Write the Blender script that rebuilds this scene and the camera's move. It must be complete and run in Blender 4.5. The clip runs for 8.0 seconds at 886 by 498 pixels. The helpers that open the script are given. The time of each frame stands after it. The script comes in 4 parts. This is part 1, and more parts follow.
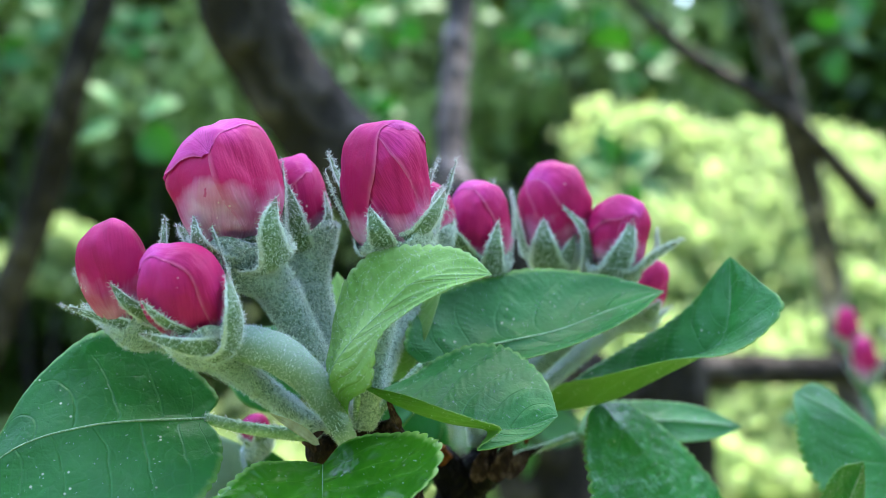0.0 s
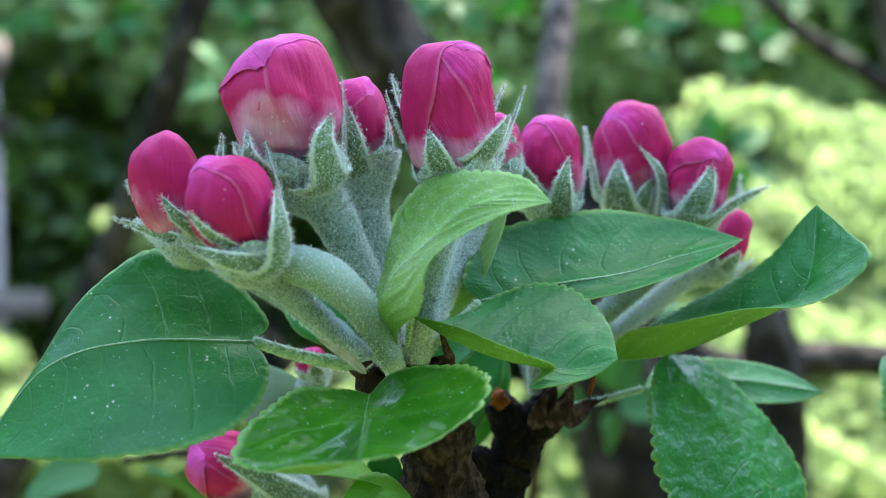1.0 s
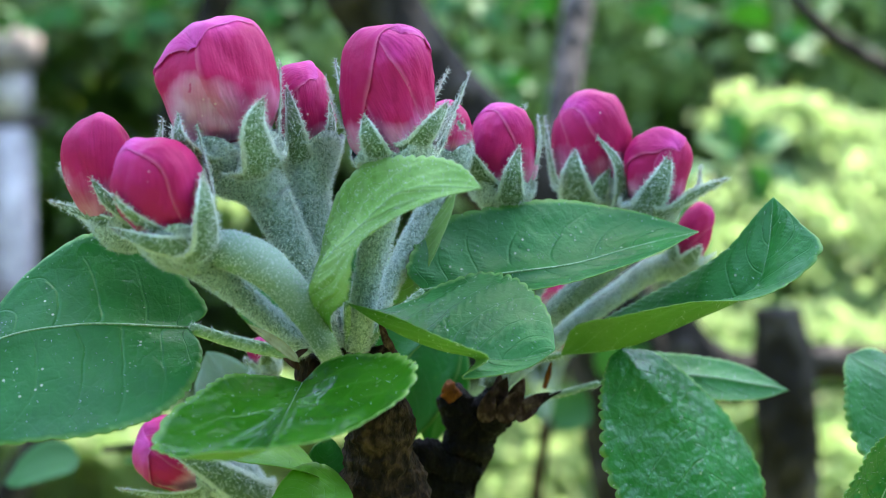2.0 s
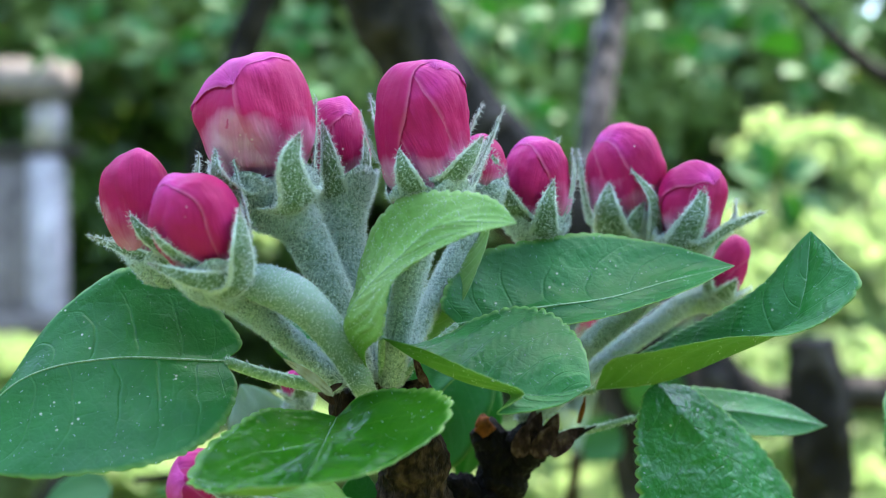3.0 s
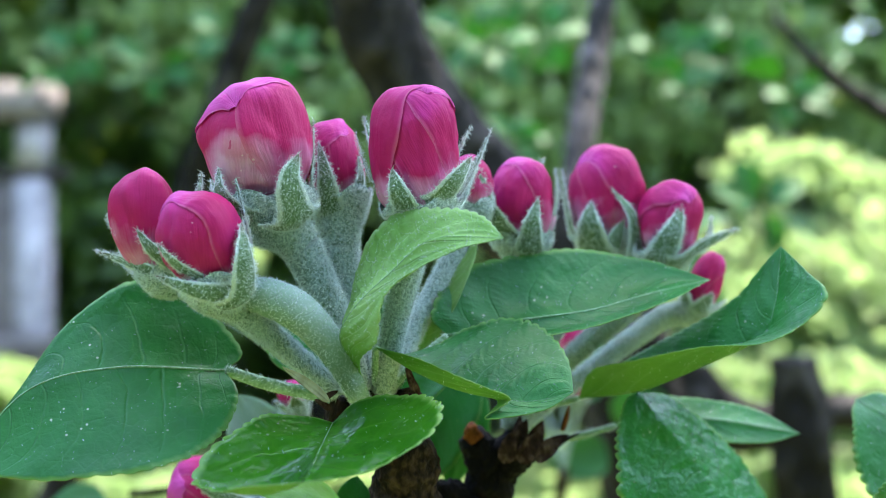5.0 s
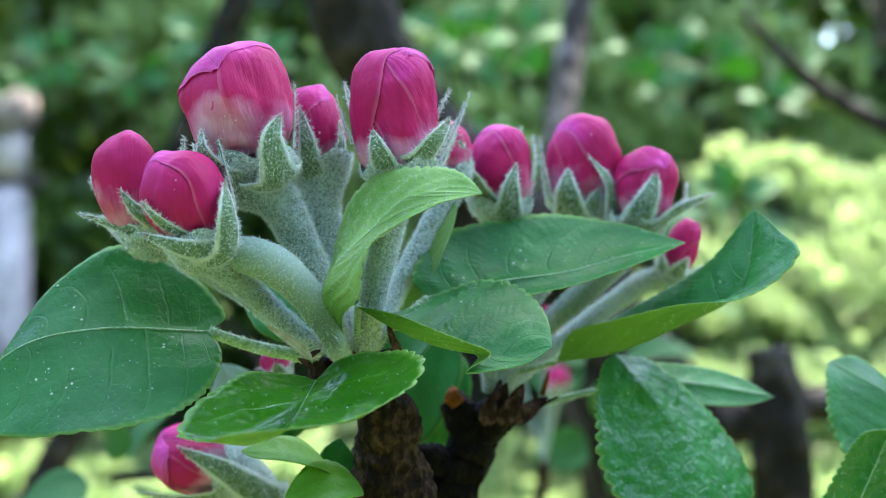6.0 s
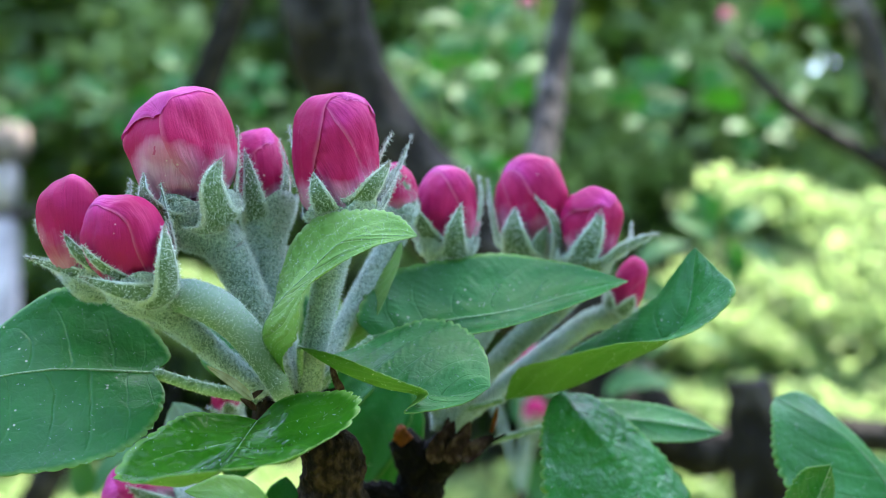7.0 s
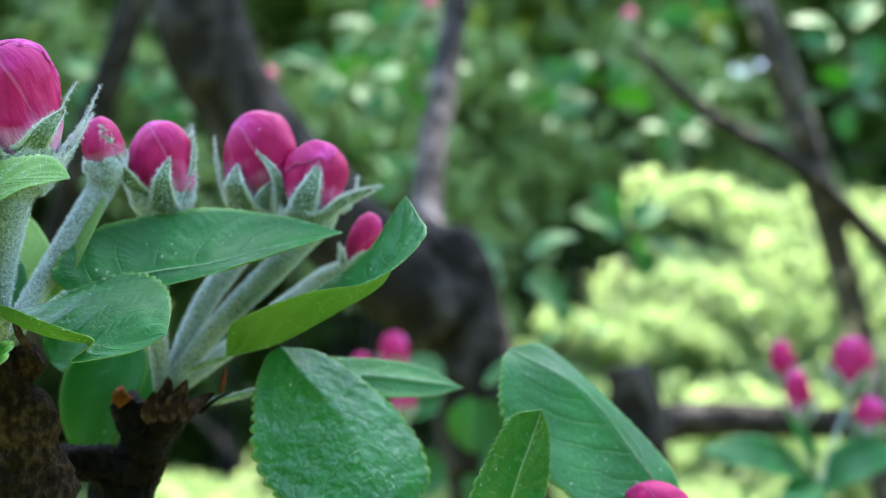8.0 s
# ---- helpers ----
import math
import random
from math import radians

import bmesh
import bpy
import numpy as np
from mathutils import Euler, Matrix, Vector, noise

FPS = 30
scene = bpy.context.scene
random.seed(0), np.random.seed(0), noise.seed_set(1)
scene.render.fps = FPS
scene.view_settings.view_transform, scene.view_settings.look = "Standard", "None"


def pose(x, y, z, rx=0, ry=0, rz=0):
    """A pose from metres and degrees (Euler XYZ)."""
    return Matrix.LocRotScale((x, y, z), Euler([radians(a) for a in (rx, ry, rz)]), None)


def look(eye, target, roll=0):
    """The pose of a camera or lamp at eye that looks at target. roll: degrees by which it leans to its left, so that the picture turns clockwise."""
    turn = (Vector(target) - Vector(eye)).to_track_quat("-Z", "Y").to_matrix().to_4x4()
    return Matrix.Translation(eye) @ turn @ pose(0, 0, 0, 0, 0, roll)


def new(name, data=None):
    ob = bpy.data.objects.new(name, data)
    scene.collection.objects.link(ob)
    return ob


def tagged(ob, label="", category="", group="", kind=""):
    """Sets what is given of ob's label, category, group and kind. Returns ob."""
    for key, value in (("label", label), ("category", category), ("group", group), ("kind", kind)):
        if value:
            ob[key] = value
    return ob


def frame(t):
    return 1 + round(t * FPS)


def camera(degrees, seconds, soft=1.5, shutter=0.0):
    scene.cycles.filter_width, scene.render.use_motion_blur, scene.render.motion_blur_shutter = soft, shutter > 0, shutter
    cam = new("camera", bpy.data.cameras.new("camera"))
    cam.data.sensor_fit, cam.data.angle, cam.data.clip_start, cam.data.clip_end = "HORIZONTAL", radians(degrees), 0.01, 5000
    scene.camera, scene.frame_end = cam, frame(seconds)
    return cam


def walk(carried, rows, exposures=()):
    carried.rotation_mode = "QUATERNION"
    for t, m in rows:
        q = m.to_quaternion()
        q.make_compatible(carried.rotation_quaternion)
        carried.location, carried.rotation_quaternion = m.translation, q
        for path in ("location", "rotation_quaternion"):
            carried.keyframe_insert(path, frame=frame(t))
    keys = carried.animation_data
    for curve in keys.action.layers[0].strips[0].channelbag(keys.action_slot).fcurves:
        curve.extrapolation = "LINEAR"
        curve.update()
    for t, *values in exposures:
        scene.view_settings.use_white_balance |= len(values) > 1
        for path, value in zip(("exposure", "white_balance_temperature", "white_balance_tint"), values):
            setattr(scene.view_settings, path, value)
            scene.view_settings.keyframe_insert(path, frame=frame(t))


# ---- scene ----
cam = camera(45, 8.0, soft=0.85)
cam.data.dof.use_dof = True
cam.data.dof.focus_distance = 0.152
cam.data.dof.aperture_fstop = 15.0
PATH = [
    (0, (-0.01506, -0.13665, 1.35766), (0.13321, 0.85216, 1.34122), -3.31),
    (0.1, (-0.01000, -0.13800, 1.35700), (0.24300, 1.84600, 1.33800), -3.10),
    (0.3, (-0.00500, -0.13600, 1.35400), (0.22400, 1.85100, 1.32900), -2.60),
    (0.5, (-0.00555, -0.13386, 1.35120), (0.09708, 0.86073, 1.33475), -2.04),
    (0.8, (-0.00700, -0.13300, 1.35400), (0.11000, 1.86300, 1.29300), -1.20),
    (1, (-0.00877, -0.13082, 1.35009), (0.04577, 0.86718, 1.31815), -0.92),
    (1.2, (-0.00333, -0.13144, 1.34883), (0.04321, 0.86711, 1.32164), -0.97),
    (2.3, (0.00661, -0.12811, 1.34784), (0.02404, 0.87119, 1.31460), -0.17),
    (2.5, (0.00882, -0.12849, 1.34768), (0.01539, 0.87135, 1.33147), -0.47),
    (3, (0.00332, -0.12859, 1.34909), (0.00287, 0.87140, 1.34337), -0.24),
    (3.5, (0.00000, -0.13278, 1.35000), (-0.00210, 0.86721, 1.34851), 0.02),
    (4, (0.00440, -0.13508, 1.34965), (0.00772, 0.86488, 1.35831), -0.13),
    (5.3, (0.00089, -0.13720, 1.34611), (0.01904, 0.86250, 1.36258), -0.39),
    (5.5, (-0.00120, -0.13711, 1.34269), (0.02268, 0.86244, 1.36092), -0.53),
    (6, (0.00251, -0.13948, 1.34098), (0.03402, 0.85979, 1.36246), -0.73),
    (6.5, (0.00598, -0.13969, 1.34195), (0.04182, 0.85904, 1.37740), -0.89),
    (7, (0.01029, -0.14225, 1.34251), (0.04862, 0.85582, 1.39132), -0.97),
    (7.3, (0.01600, -0.14400, 1.34000), (0.11400, 1.84800, 1.48400), -1.60),
    (7.5, (0.02168, -0.14321, 1.34151), (0.07370, 0.85411, 1.39298), -1.57),
    (7.7, (0.03156, -0.14114, 1.33706), (0.09274, 0.85538, 1.39365), -1.96),
    (8, (0.04884, -0.14204, 1.33169), (0.13880, 0.85228, 1.38863), -2.51),
]
walk(cam, [(t, look(eye, target, roll)) for t, eye, target, roll in PATH], [(0.0, 3.4, 6800, 10), (8.0, 3.4, 6800, 10)])

# ---- light ----
SUN = Vector((0.28, 0.36, 0.89)).normalized()
world = bpy.data.worlds.new("sky")
scene.world = world
world.use_nodes = True
wn = world.node_tree.nodes
sky = wn.new("ShaderNodeTexSky")
sky.sky_type = "NISHITA"
sky.sun_disc = False
sky.sun_elevation = math.asin(SUN.z)
sky.sun_rotation = math.atan2(SUN.x, SUN.y)
world.node_tree.links.new(sky.outputs[0], wn["Background"].inputs[0])
wn["Background"].inputs[1].default_value = 0.15
sun = new("sun", bpy.data.lights.new("sun", "SUN"))
sun.data.energy, sun.data.angle, sun.data.color = 3.2, radians(0.5), (1.0, 0.95, 0.86)
sun.matrix_world = look(SUN * 10, (0, 0, 0))

# ---- small helpers: lengths in centimetres about the blossom, which is 1.35 m above the ground ----
ORIGIN = np.array((0.0, 0.0, 1.35))


def V(p):
    return np.array(p, float)


def unit(v):
    v = np.asarray(v, float)
    return v / np.maximum(np.linalg.norm(v, axis=-1, keepdims=True), 1e-9)


def thing(name, base, label, category, group="", kind=""):
    ob = new(name)
    ob.empty_display_size = 0.01
    ob.location = ORIGIN + 0.01 * V(base)
    return tagged(ob, label, category, group, kind)


def top_of(ob):
    while ob.parent:
        ob = ob.parent
    return ob


def mesh_of(name, verts, faces, mats, uv=None, slots=None):
    me = bpy.data.meshes.new(name)
    me.from_pydata(np.asarray(verts).tolist(), [], [list(map(int, f)) for f in faces])
    for m in mats:
        me.materials.append(m)
    me.polygons.foreach_set("use_smooth", [True] * len(me.polygons))
    if slots is not None:
        me.polygons.foreach_set("material_index", np.asarray(slots, dtype=np.int32))
    if uv is not None:
        idx = np.empty(len(me.loops), dtype=np.int32)
        me.loops.foreach_get("vertex_index", idx)
        layer = me.uv_layers.new(name="uv")
        layer.data.foreach_set("uv", np.asarray(uv, float)[idx].ravel())
    me.update()
    return me


def part(name, shape, mats, parent, label="", kind=""):
    """One mesh under a thing or a part. shape: verts in centimetres, faces, and maybe uv and slots."""
    verts, faces, *rest = shape
    base = np.array(top_of(parent).location)
    me = mesh_of(name, ORIGIN + 0.01 * np.asarray(verts) - base, faces, mats if isinstance(mats, (list, tuple)) else [mats], *rest)
    ob = new(name, me)
    ob.parent = parent
    return tagged(ob, label, "", "", kind)


def whole(name, shape, mats, label, category, kind="", group=""):
    """A thing that is one mesh."""
    verts, faces, *rest = shape
    base = np.asarray(verts).mean(0)
    me = mesh_of(name, 0.01 * (np.asarray(verts) - base), faces, mats if isinstance(mats, (list, tuple)) else [mats], *rest)
    ob = new(name, me)
    ob.location = ORIGIN + 0.01 * base
    return tagged(ob, label, category, group, kind)


def spline(points, n):
    """n places on a smooth line through the points, evenly by parameter."""
    p = np.array(points, float)
    p = np.vstack([2 * p[0] - p[1], p, 2 * p[-1] - p[-2]])
    s = np.linspace(0, len(p) - 3, n)
    k = np.minimum(s.astype(int), len(p) - 4)
    t = (s - k)[:, None]
    a, b, c, d = p[k], p[k + 1], p[k + 2], p[k + 3]
    return 0.5 * (2 * b + (c - a) * t + (2 * a - 5 * b + 4 * c - d) * t**2 + (3 * b - a - 3 * c + d) * t**3)


def grid_faces(rows, cols, closed=False, start=0):
    out = []
    for i in range(rows - 1):
        for j in range(cols if closed else cols - 1):
            a, b = i * cols + j, i * cols + (j + 1) % cols
            out.append((start + a, start + b, start + b + cols, start + a + cols))
    return out


def rough(points, size, seed=0.0):
    """Smooth noise in -1..1 for each point."""
    q = np.asarray(points) * size + seed * 7.31
    return np.array([noise.noise(Vector(v)) for v in q])


def tube(points, radii, around=12, along=30, knobs=0.0, grain=1.5, seed=0.0, caps=True):
    """A round stem through the points; knobs: how uneven its surface is, as a share of its radius."""
    c = spline(points, along)
    r = np.interp(np.linspace(0, 1, along), np.linspace(0, 1, len(radii)), radii)
    tan = unit(np.gradient(c, axis=0))
    side = unit(np.cross(tan[0], (0.31, 0.17, 0.93) if abs(tan[0][2]) < 0.9 else (1, 0.2, 0)))
    rings, uv = [], []
    for i in range(along):
        side = unit(side - tan[i] * (side @ tan[i]))
        up = np.cross(tan[i], side)
        a = np.linspace(0, 2 * np.pi, around, endpoint=False)[:, None]
        rings.append(c[i] + r[i] * (np.cos(a) * side + np.sin(a) * up))
        uv += [(i / along, k / around) for k in range(around)]
    v = np.concatenate(rings)
    if knobs:
        mid = np.repeat(c, around, axis=0)
        off = rough(v, grain / max(np.mean(r), 1e-3) * 0.5, seed) + 0.5 * rough(v, grain / max(np.mean(r), 1e-3) * 1.6, seed + 3) + 0.3 * rough(v, grain / max(np.mean(r), 1e-3) * 4.0, seed + 6)
        v = mid + (v - mid) * (1 + knobs * off)[:, None]
    faces = grid_faces(along, around, True)
    if caps:
        v = np.vstack([v, c[0], c[-1]])
        uv += [(0, 0), (1, 0)]
        n = along * around
        faces += [(n, (k + 1) % around, k) for k in range(around)]
        faces += [(n + 1, n - around + k, n - around + (k + 1) % around) for k in range(around)]
    return v, faces, uv


def loft(mid, a, b, bulge=(0.1, 0.1), teeth=27, tooth=0.034, ripple=0.05, thick=0.012, rows=160, cols=14, seed=1.0, quilt=0.03):
    """A leaf blade between a midrib and two margins that share its ends. a, b: the margins' inner points; bulge: how far each half
    swells to its upper face."""
    c = spline(mid, rows)
    u, k = np.linspace(0, 1, rows), np.linspace(0, 1, cols)
    halves = []
    for sign, rail, swell in ((-1, a, bulge[0]), (1, b, bulge[1])):
        m = spline([mid[0], *rail, mid[-1]], rows)
        reach = m - c
        w = np.linalg.norm(reach, axis=1)
        saw = tooth * (2 * np.abs(np.sin(np.pi * (u * teeth + 0.3 * sign + 0.8 * np.sin(9 * u + seed)))) ** 0.6 - 1.2) * (u > 0.05) * np.sin(np.pi * u) ** 0.3
        saw = saw * (0.75 + 0.6 * np.array([noise.noise(Vector((t * 23, seed + 9, sign))) for t in u])) + 0.03 * np.array([noise.noise(Vector((t * 7, seed, sign))) for t in u])
        grow = k[None] * (1 + saw[:, None] * k[None] ** 5)
        p = c[:, None] + reach[:, None] * grow[..., None]
        nor = unit(np.cross(reach, np.gradient(c, axis=0)) * -sign)
        wav = np.array([[noise.noise(Vector((t * 3.4, q * 1.3 * sign, seed))) + 0.5 * noise.noise(Vector((t * 9, q * 4 * sign, seed + 5))) for q in k] for t in u])
        vein = 1 - np.abs(((u[:, None] * 7.5 - 2.3 * k[None] ** 1.35 + 0.25 * sign + 0.25 * wav) % 1.0) - 0.5) * 2
        y = swell * np.sin(np.pi * k ** 0.8)[None] + ripple * wav * k[None] - quilt * vein ** 4 * np.sin(np.pi * k)[None] ** 0.5
        halves.append(p + (y * w[:, None])[..., None] * nor[:, None])
    sheet = np.concatenate([halves[0][:, :0:-1], halves[1]], axis=1)
    n = sheet.shape[1]
    normal = unit(np.cross(np.gradient(sheet, axis=1), np.gradient(sheet, axis=0)))
    upper, lower = sheet.reshape(-1, 3), (sheet - thick * normal).reshape(-1, 3)
    uv = np.stack([np.repeat(u, n), np.tile(np.linspace(0, 1, n), rows)], -1)
    total = rows * n
    faces = grid_faces(rows, n)
    slots = [0] * len(faces)
    faces += [tuple(total + q for q in f[::-1]) for f in faces]
    slots += [1] * (len(faces) - len(slots))
    ring = [i * n for i in range(rows)] + [(rows - 1) * n + j for j in range(1, n)] + [i * n + n - 1 for i in range(rows - 2, -1, -1)] + list(range(n - 2, 0, -1))
    for p, q in zip(ring, ring[1:] + ring[:1]):
        faces.append((p, q, total + q, total + p))
        slots.append(1)
    return np.vstack([upper, lower]), faces, np.vstack([uv, uv]), slots


def leaf(parent, mid, a, b, stem=(), stem_r=0.05, mats=None, label="", rib=0.28, fuzz=550, up=(0, -0.6, 0.8), **shape):
    """A leaf whose upper face looks towards up."""
    if np.cross(V(b[len(b) // 2]) - V(a[len(a) // 2]), V(mid[-1]) - V(mid[0])) @ V(up) < 0:
        a, b, shape["bulge"] = b, a, shape.get("bulge", (0.1, 0.1))[::-1]
    sheet = loft(mid, a, b, **shape)
    ob = part("leaf", sheet, mats or [LEAF_TOP, LEAF_BACK], parent, label)
    if rib:
        part("midrib", tube(spline(mid, 24), [stem_r * rib, stem_r * rib * 0.6, stem_r * rib * 0.2], 8, 24), RIB, ob)
    if len(stem):
        st = tube([*stem, mid[0]], [stem_r * 1.3, stem_r], 10, 20)
        part("leaf_stalk", st, LEAF_STALK, ob)
        part("fuzz", hairs(st, 500, 0.06, 5), HAIR, ob, "", "stuff")
    if fuzz:
        part("fuzz", hairs(sheet, fuzz, 0.04, 6, 0.7), HAIR, ob, "", "stuff")
    return ob


def hairs(shape, count, length, seed, lie=0.55):
    """Fine hairs that stand off a surface: one thin triangle each."""
    rng = np.random.default_rng(seed)
    v, f = np.asarray(shape[0]), [q for q in shape[1]]
    tri = np.array([(q[0], q[i], q[i + 1]) for q in f for i in range(1, len(q) - 1)])
    a, b, c = v[tri[:, 0]], v[tri[:, 1]], v[tri[:, 2]]
    cr = np.cross(b - a, c - a)
    area = np.linalg.norm(cr, axis=1)
    pick = rng.choice(len(tri), count, p=area / area.sum())
    s, t = rng.random(count), rng.random(count)
    flip = s + t > 1
    s[flip], t[flip] = 1 - s[flip], 1 - t[flip]
    p = a[pick] + s[:, None] * (b - a)[pick] + t[:, None] * (c - a)[pick]
    n = unit(cr[pick])
    way = unit(n * (1 - lie) + lie * rng.normal(size=(count, 3)) * 0.75)
    ln = length * rng.uniform(0.4, 1.25, count)[:, None]
    across = unit(np.cross(way, rng.normal(size=(count, 3)))) * 0.0036
    bend = p + way * ln * 0.6
    tip = p + unit(way + 0.7 * rng.normal(size=(count, 3)) * 0.5) * ln
    verts = np.stack([p - across, p + across, bend + across * 0.7, bend - across * 0.7, tip], 1).reshape(-1, 3)
    k = np.arange(count) * 5
    faces = np.concatenate([np.stack([k, k + 1, k + 2, k + 3], 1).tolist(), np.stack([k + 3, k + 2, k + 4, k + 4], 1).tolist()])
    return verts, [tuple(q[:3]) if q[2] == q[3] else tuple(q) for q in faces.tolist()]


def join(*shapes):
    v, f, n = [], [], 0
    for s in shapes:
        v.append(np.asarray(s[0]))
        f += [tuple(n + i for i in q) for q in s[1]]
        n += len(s[0])
    return np.vstack(v), f


def frame_of(axis, phase=0.0):
    e3 = unit(axis)
    e1 = unit(np.cross(e3, (0.12, 0.97, 0.2)))
    e2 = np.cross(e3, e1)
    c, s = math.cos(phase), math.sin(phase)
    return c * e1 + s * e2, c * e2 - s * e1, e3


def sepal_shape(line, half, out, seed, foot, round_):
    """A felted sepal along a line of 15 places: broad below, drawn out to a point, its margins bent in to the bud."""
    s, q = np.linspace(0, 1, 15), np.linspace(-1, 1, 9)
    tan = unit(np.gradient(line, axis=0))
    face = unit(out - tan * (tan @ out)[:, None])
    across = np.cross(tan, face)
    wide = half * 1.12 * (1 - s ** 2.0) ** 0.9 * (1 - 0.1 * s) + 0.008 + max(0.0, foot - half) * np.clip(1 - s / 0.45, 0, 1) ** 1.2
    sway = 0.16 * half * np.array([noise.noise(Vector((t * 2.4, seed * 1.7, 0.3))) for t in s])
    turn = np.clip((wide[:, None] * q[None]) / round_, -1.5, 1.5)
    sheet = line[:, None] + (round_ * np.sin(turn) + sway[:, None])[..., None] * across[:, None] - (1.15 * round_ * (1 - np.cos(turn)))[..., None] * face[:, None]
    sheet = sheet + (0.07 * half * rough(sheet.reshape(-1, 3), 2.2 / half, seed).reshape(15, 9))[..., None] * face[:, None]
    thick = (0.05 * (1 - 0.75 * s))[:, None] * (1 - 0.8 * q ** 4)[None]
    inner = sheet - thick[..., None] * face[:, None]
    n, f = 135, grid_faces(15, 9)
    edge = [i * 9 for i in range(15)] + [14 * 9 + j for j in range(1, 9)] + [i * 9 + 8 for i in range(13, -1, -1)] + list(range(7, 0, -1))
    rim = [(a, b, n + b, n + a) for a, b in zip(edge, edge[1:] + edge[:1])]
    uv = np.stack([np.repeat(s, 9), np.tile(q * 0.5 + 0.5, 15)], -1)
    return (np.vstack([sheet.reshape(-1, 3), inner.reshape(-1, 3)]), f + [tuple(n + i for i in w[::-1]) for w in f] + rim, np.vstack([uv, uv])), rim


def bud(parent, base, top, radius, stalk, phase=0.0, seed=1, sepal_long=0.62, sepal_wide=0.46, lean=(17, 17, 17, 17, 17), curl=22, cup_long=0.55, stalk_r=0.2,
        twist=0.95, box=0.74, lump=0.16, hair=8000, low=-52, own_sepals=(0, 1, 2, 3, 4), skew=(0, 0, 0), cup_wide=0.88, label="deep pink closed apple flower bud", lengths=(1, 1, 1, 1, 1), sepals=(), corners=()):
    """An unopened apple flower: wrapped petals, five felted sepals, the cup below them and its stalk."""
    base, top = V(base), V(top)
    e1, e2, e3 = frame_of(top - base, phase)
    long = np.linalg.norm(top - base)
    lo = radians(low)

    def ring(h, ang):
        phi = lo + h * (np.pi / 2 - lo)
        r = radius * np.cos(phi)
        z = long * (np.sin(phi) - math.sin(lo)) / (1 - math.sin(lo))
        return base + r[..., None] * (np.cos(ang)[..., None] * e1 + np.sin(ang)[..., None] * e2) + z[..., None] * e3

    heart = base + 0.42 * long * e3
    ease = np.eye(3) / (0.92 * radius) + np.outer(e3, e3) * (1 / (0.575 * long) - 1 / (0.92 * radius))
    flat = 1.1 + 0.95 / box

    def skin(d, proud):
        """The places on the bud's skin towards d, a way from its heart, lifted by the share proud."""
        up = d @ e3
        reach = (np.clip(1 - up ** 2, 0, 1) ** (flat / 2) + np.abs(up) ** flat + 1e-6) ** (-1 / flat)
        reach = np.where(up < 0, reach * (1 - 0.34 * up ** 2), reach)
        dent = lump * rough(d, 0.9, seed) + 0.3 * lump * rough(d, 2.1, seed + 4) + 0.12 * lump * rough(d, 5.0, seed + 7)
        ridge = np.abs(rough(d * (1 - 0.75 * np.abs(e3)), 2.2, seed + 11))
        p = heart + (d * (reach * (1 + dent - 0.05 * np.clip(1 - 5 * ridge, 0, 1) * (1 - up ** 2) + proud))[:, None]) @ np.linalg.inv(ease)
        for way, amount, width in corners:
            off = np.arccos(np.clip(unit(p - heart) @ unit(way), -1, 1))
            p = p + (amount * radius * np.exp(-(off / width) ** 2))[:, None] * unit(way)
        return p + (np.clip((p - base) @ e3 / long, 0, 1) ** 2)[:, None] * V(skew)

    h, a = np.meshgrid(np.linspace(0, 1, 14), np.linspace(0, 2 * np.pi, 20, endpoint=False), indexing="ij")
    core = part("flower_bud", (skin(unit((ring(h, a).reshape(-1, 3) - heart) @ ease), np.full(280, -0.1)), grid_faces(14, 20, True)), PETAL_IN, parent, label)
    for k in range(5):
        t, hh = np.meshgrid(np.linspace(-1, 1, 35), np.linspace(0, 1, 36))
        mid_a = 2 * np.pi * (k * 2 % 5) / 5 + 0.3 * math.sin(seed + k)
        wave = np.array([noise.noise(Vector((q * 2.6, k * 2.7 + seed, float(np.sign(x))))) for x, q in zip(t.ravel(), hh.ravel())]).reshape(t.shape)
        ang = mid_a + t * radians(80) * (0.72 + 0.4 * np.sin(np.pi * hh ** 1.2) + 0.22 * wave) + twist * (hh - 0.3)
        layer = (k * 3 + seed) % 5
        p = ring(hh * (0.985 - 0.05 * np.abs(t) ** 3 - 0.02 * wave), ang).reshape(-1, 3)
        lap = np.radians((56, 42, 28, 14, 0)[layer]) * hh.ravel() ** 1.4
        axle = np.cross(e3, -(math.cos(mid_a) * e1 + math.sin(mid_a) * e2))
        q = (p - heart) @ ease
        q = q * np.cos(lap)[:, None] + np.cross(np.broadcast_to(axle, q.shape), q) * np.sin(lap)[:, None] + np.outer((q @ axle) * (1 - np.cos(lap)), axle)
        rim = np.clip(np.abs(t) * 6 - 5, 0, 1) ** 2 + np.clip(hh * 7 - 6, 0, 1) ** 2
        proud = (0.075, 0.056, 0.038, 0.019, 0)[layer] * (0.5 + 0.5 * hh) + 0.012 * (1 + np.sin(2.5 * np.pi * t * (1 - 0.5 * hh) + k)) * np.sin(np.pi * hh) * (layer == 0) - 0.012 * rim
        uv = np.stack([t.ravel() * 0.5 + 0.5, hh.ravel()], -1)
        part("petal", (skin(unit(q), proud.ravel()), grid_faces(36, 35), uv), PETAL, core)
    # the cup
    foot = V(stalk[-1])
    cu = np.linspace(0, 1, 12)
    line = spline([stalk[-2], foot, base - e3 * cup_long * radius * 0.45, base + e3 * 0.08 * long], 34)[11::2]
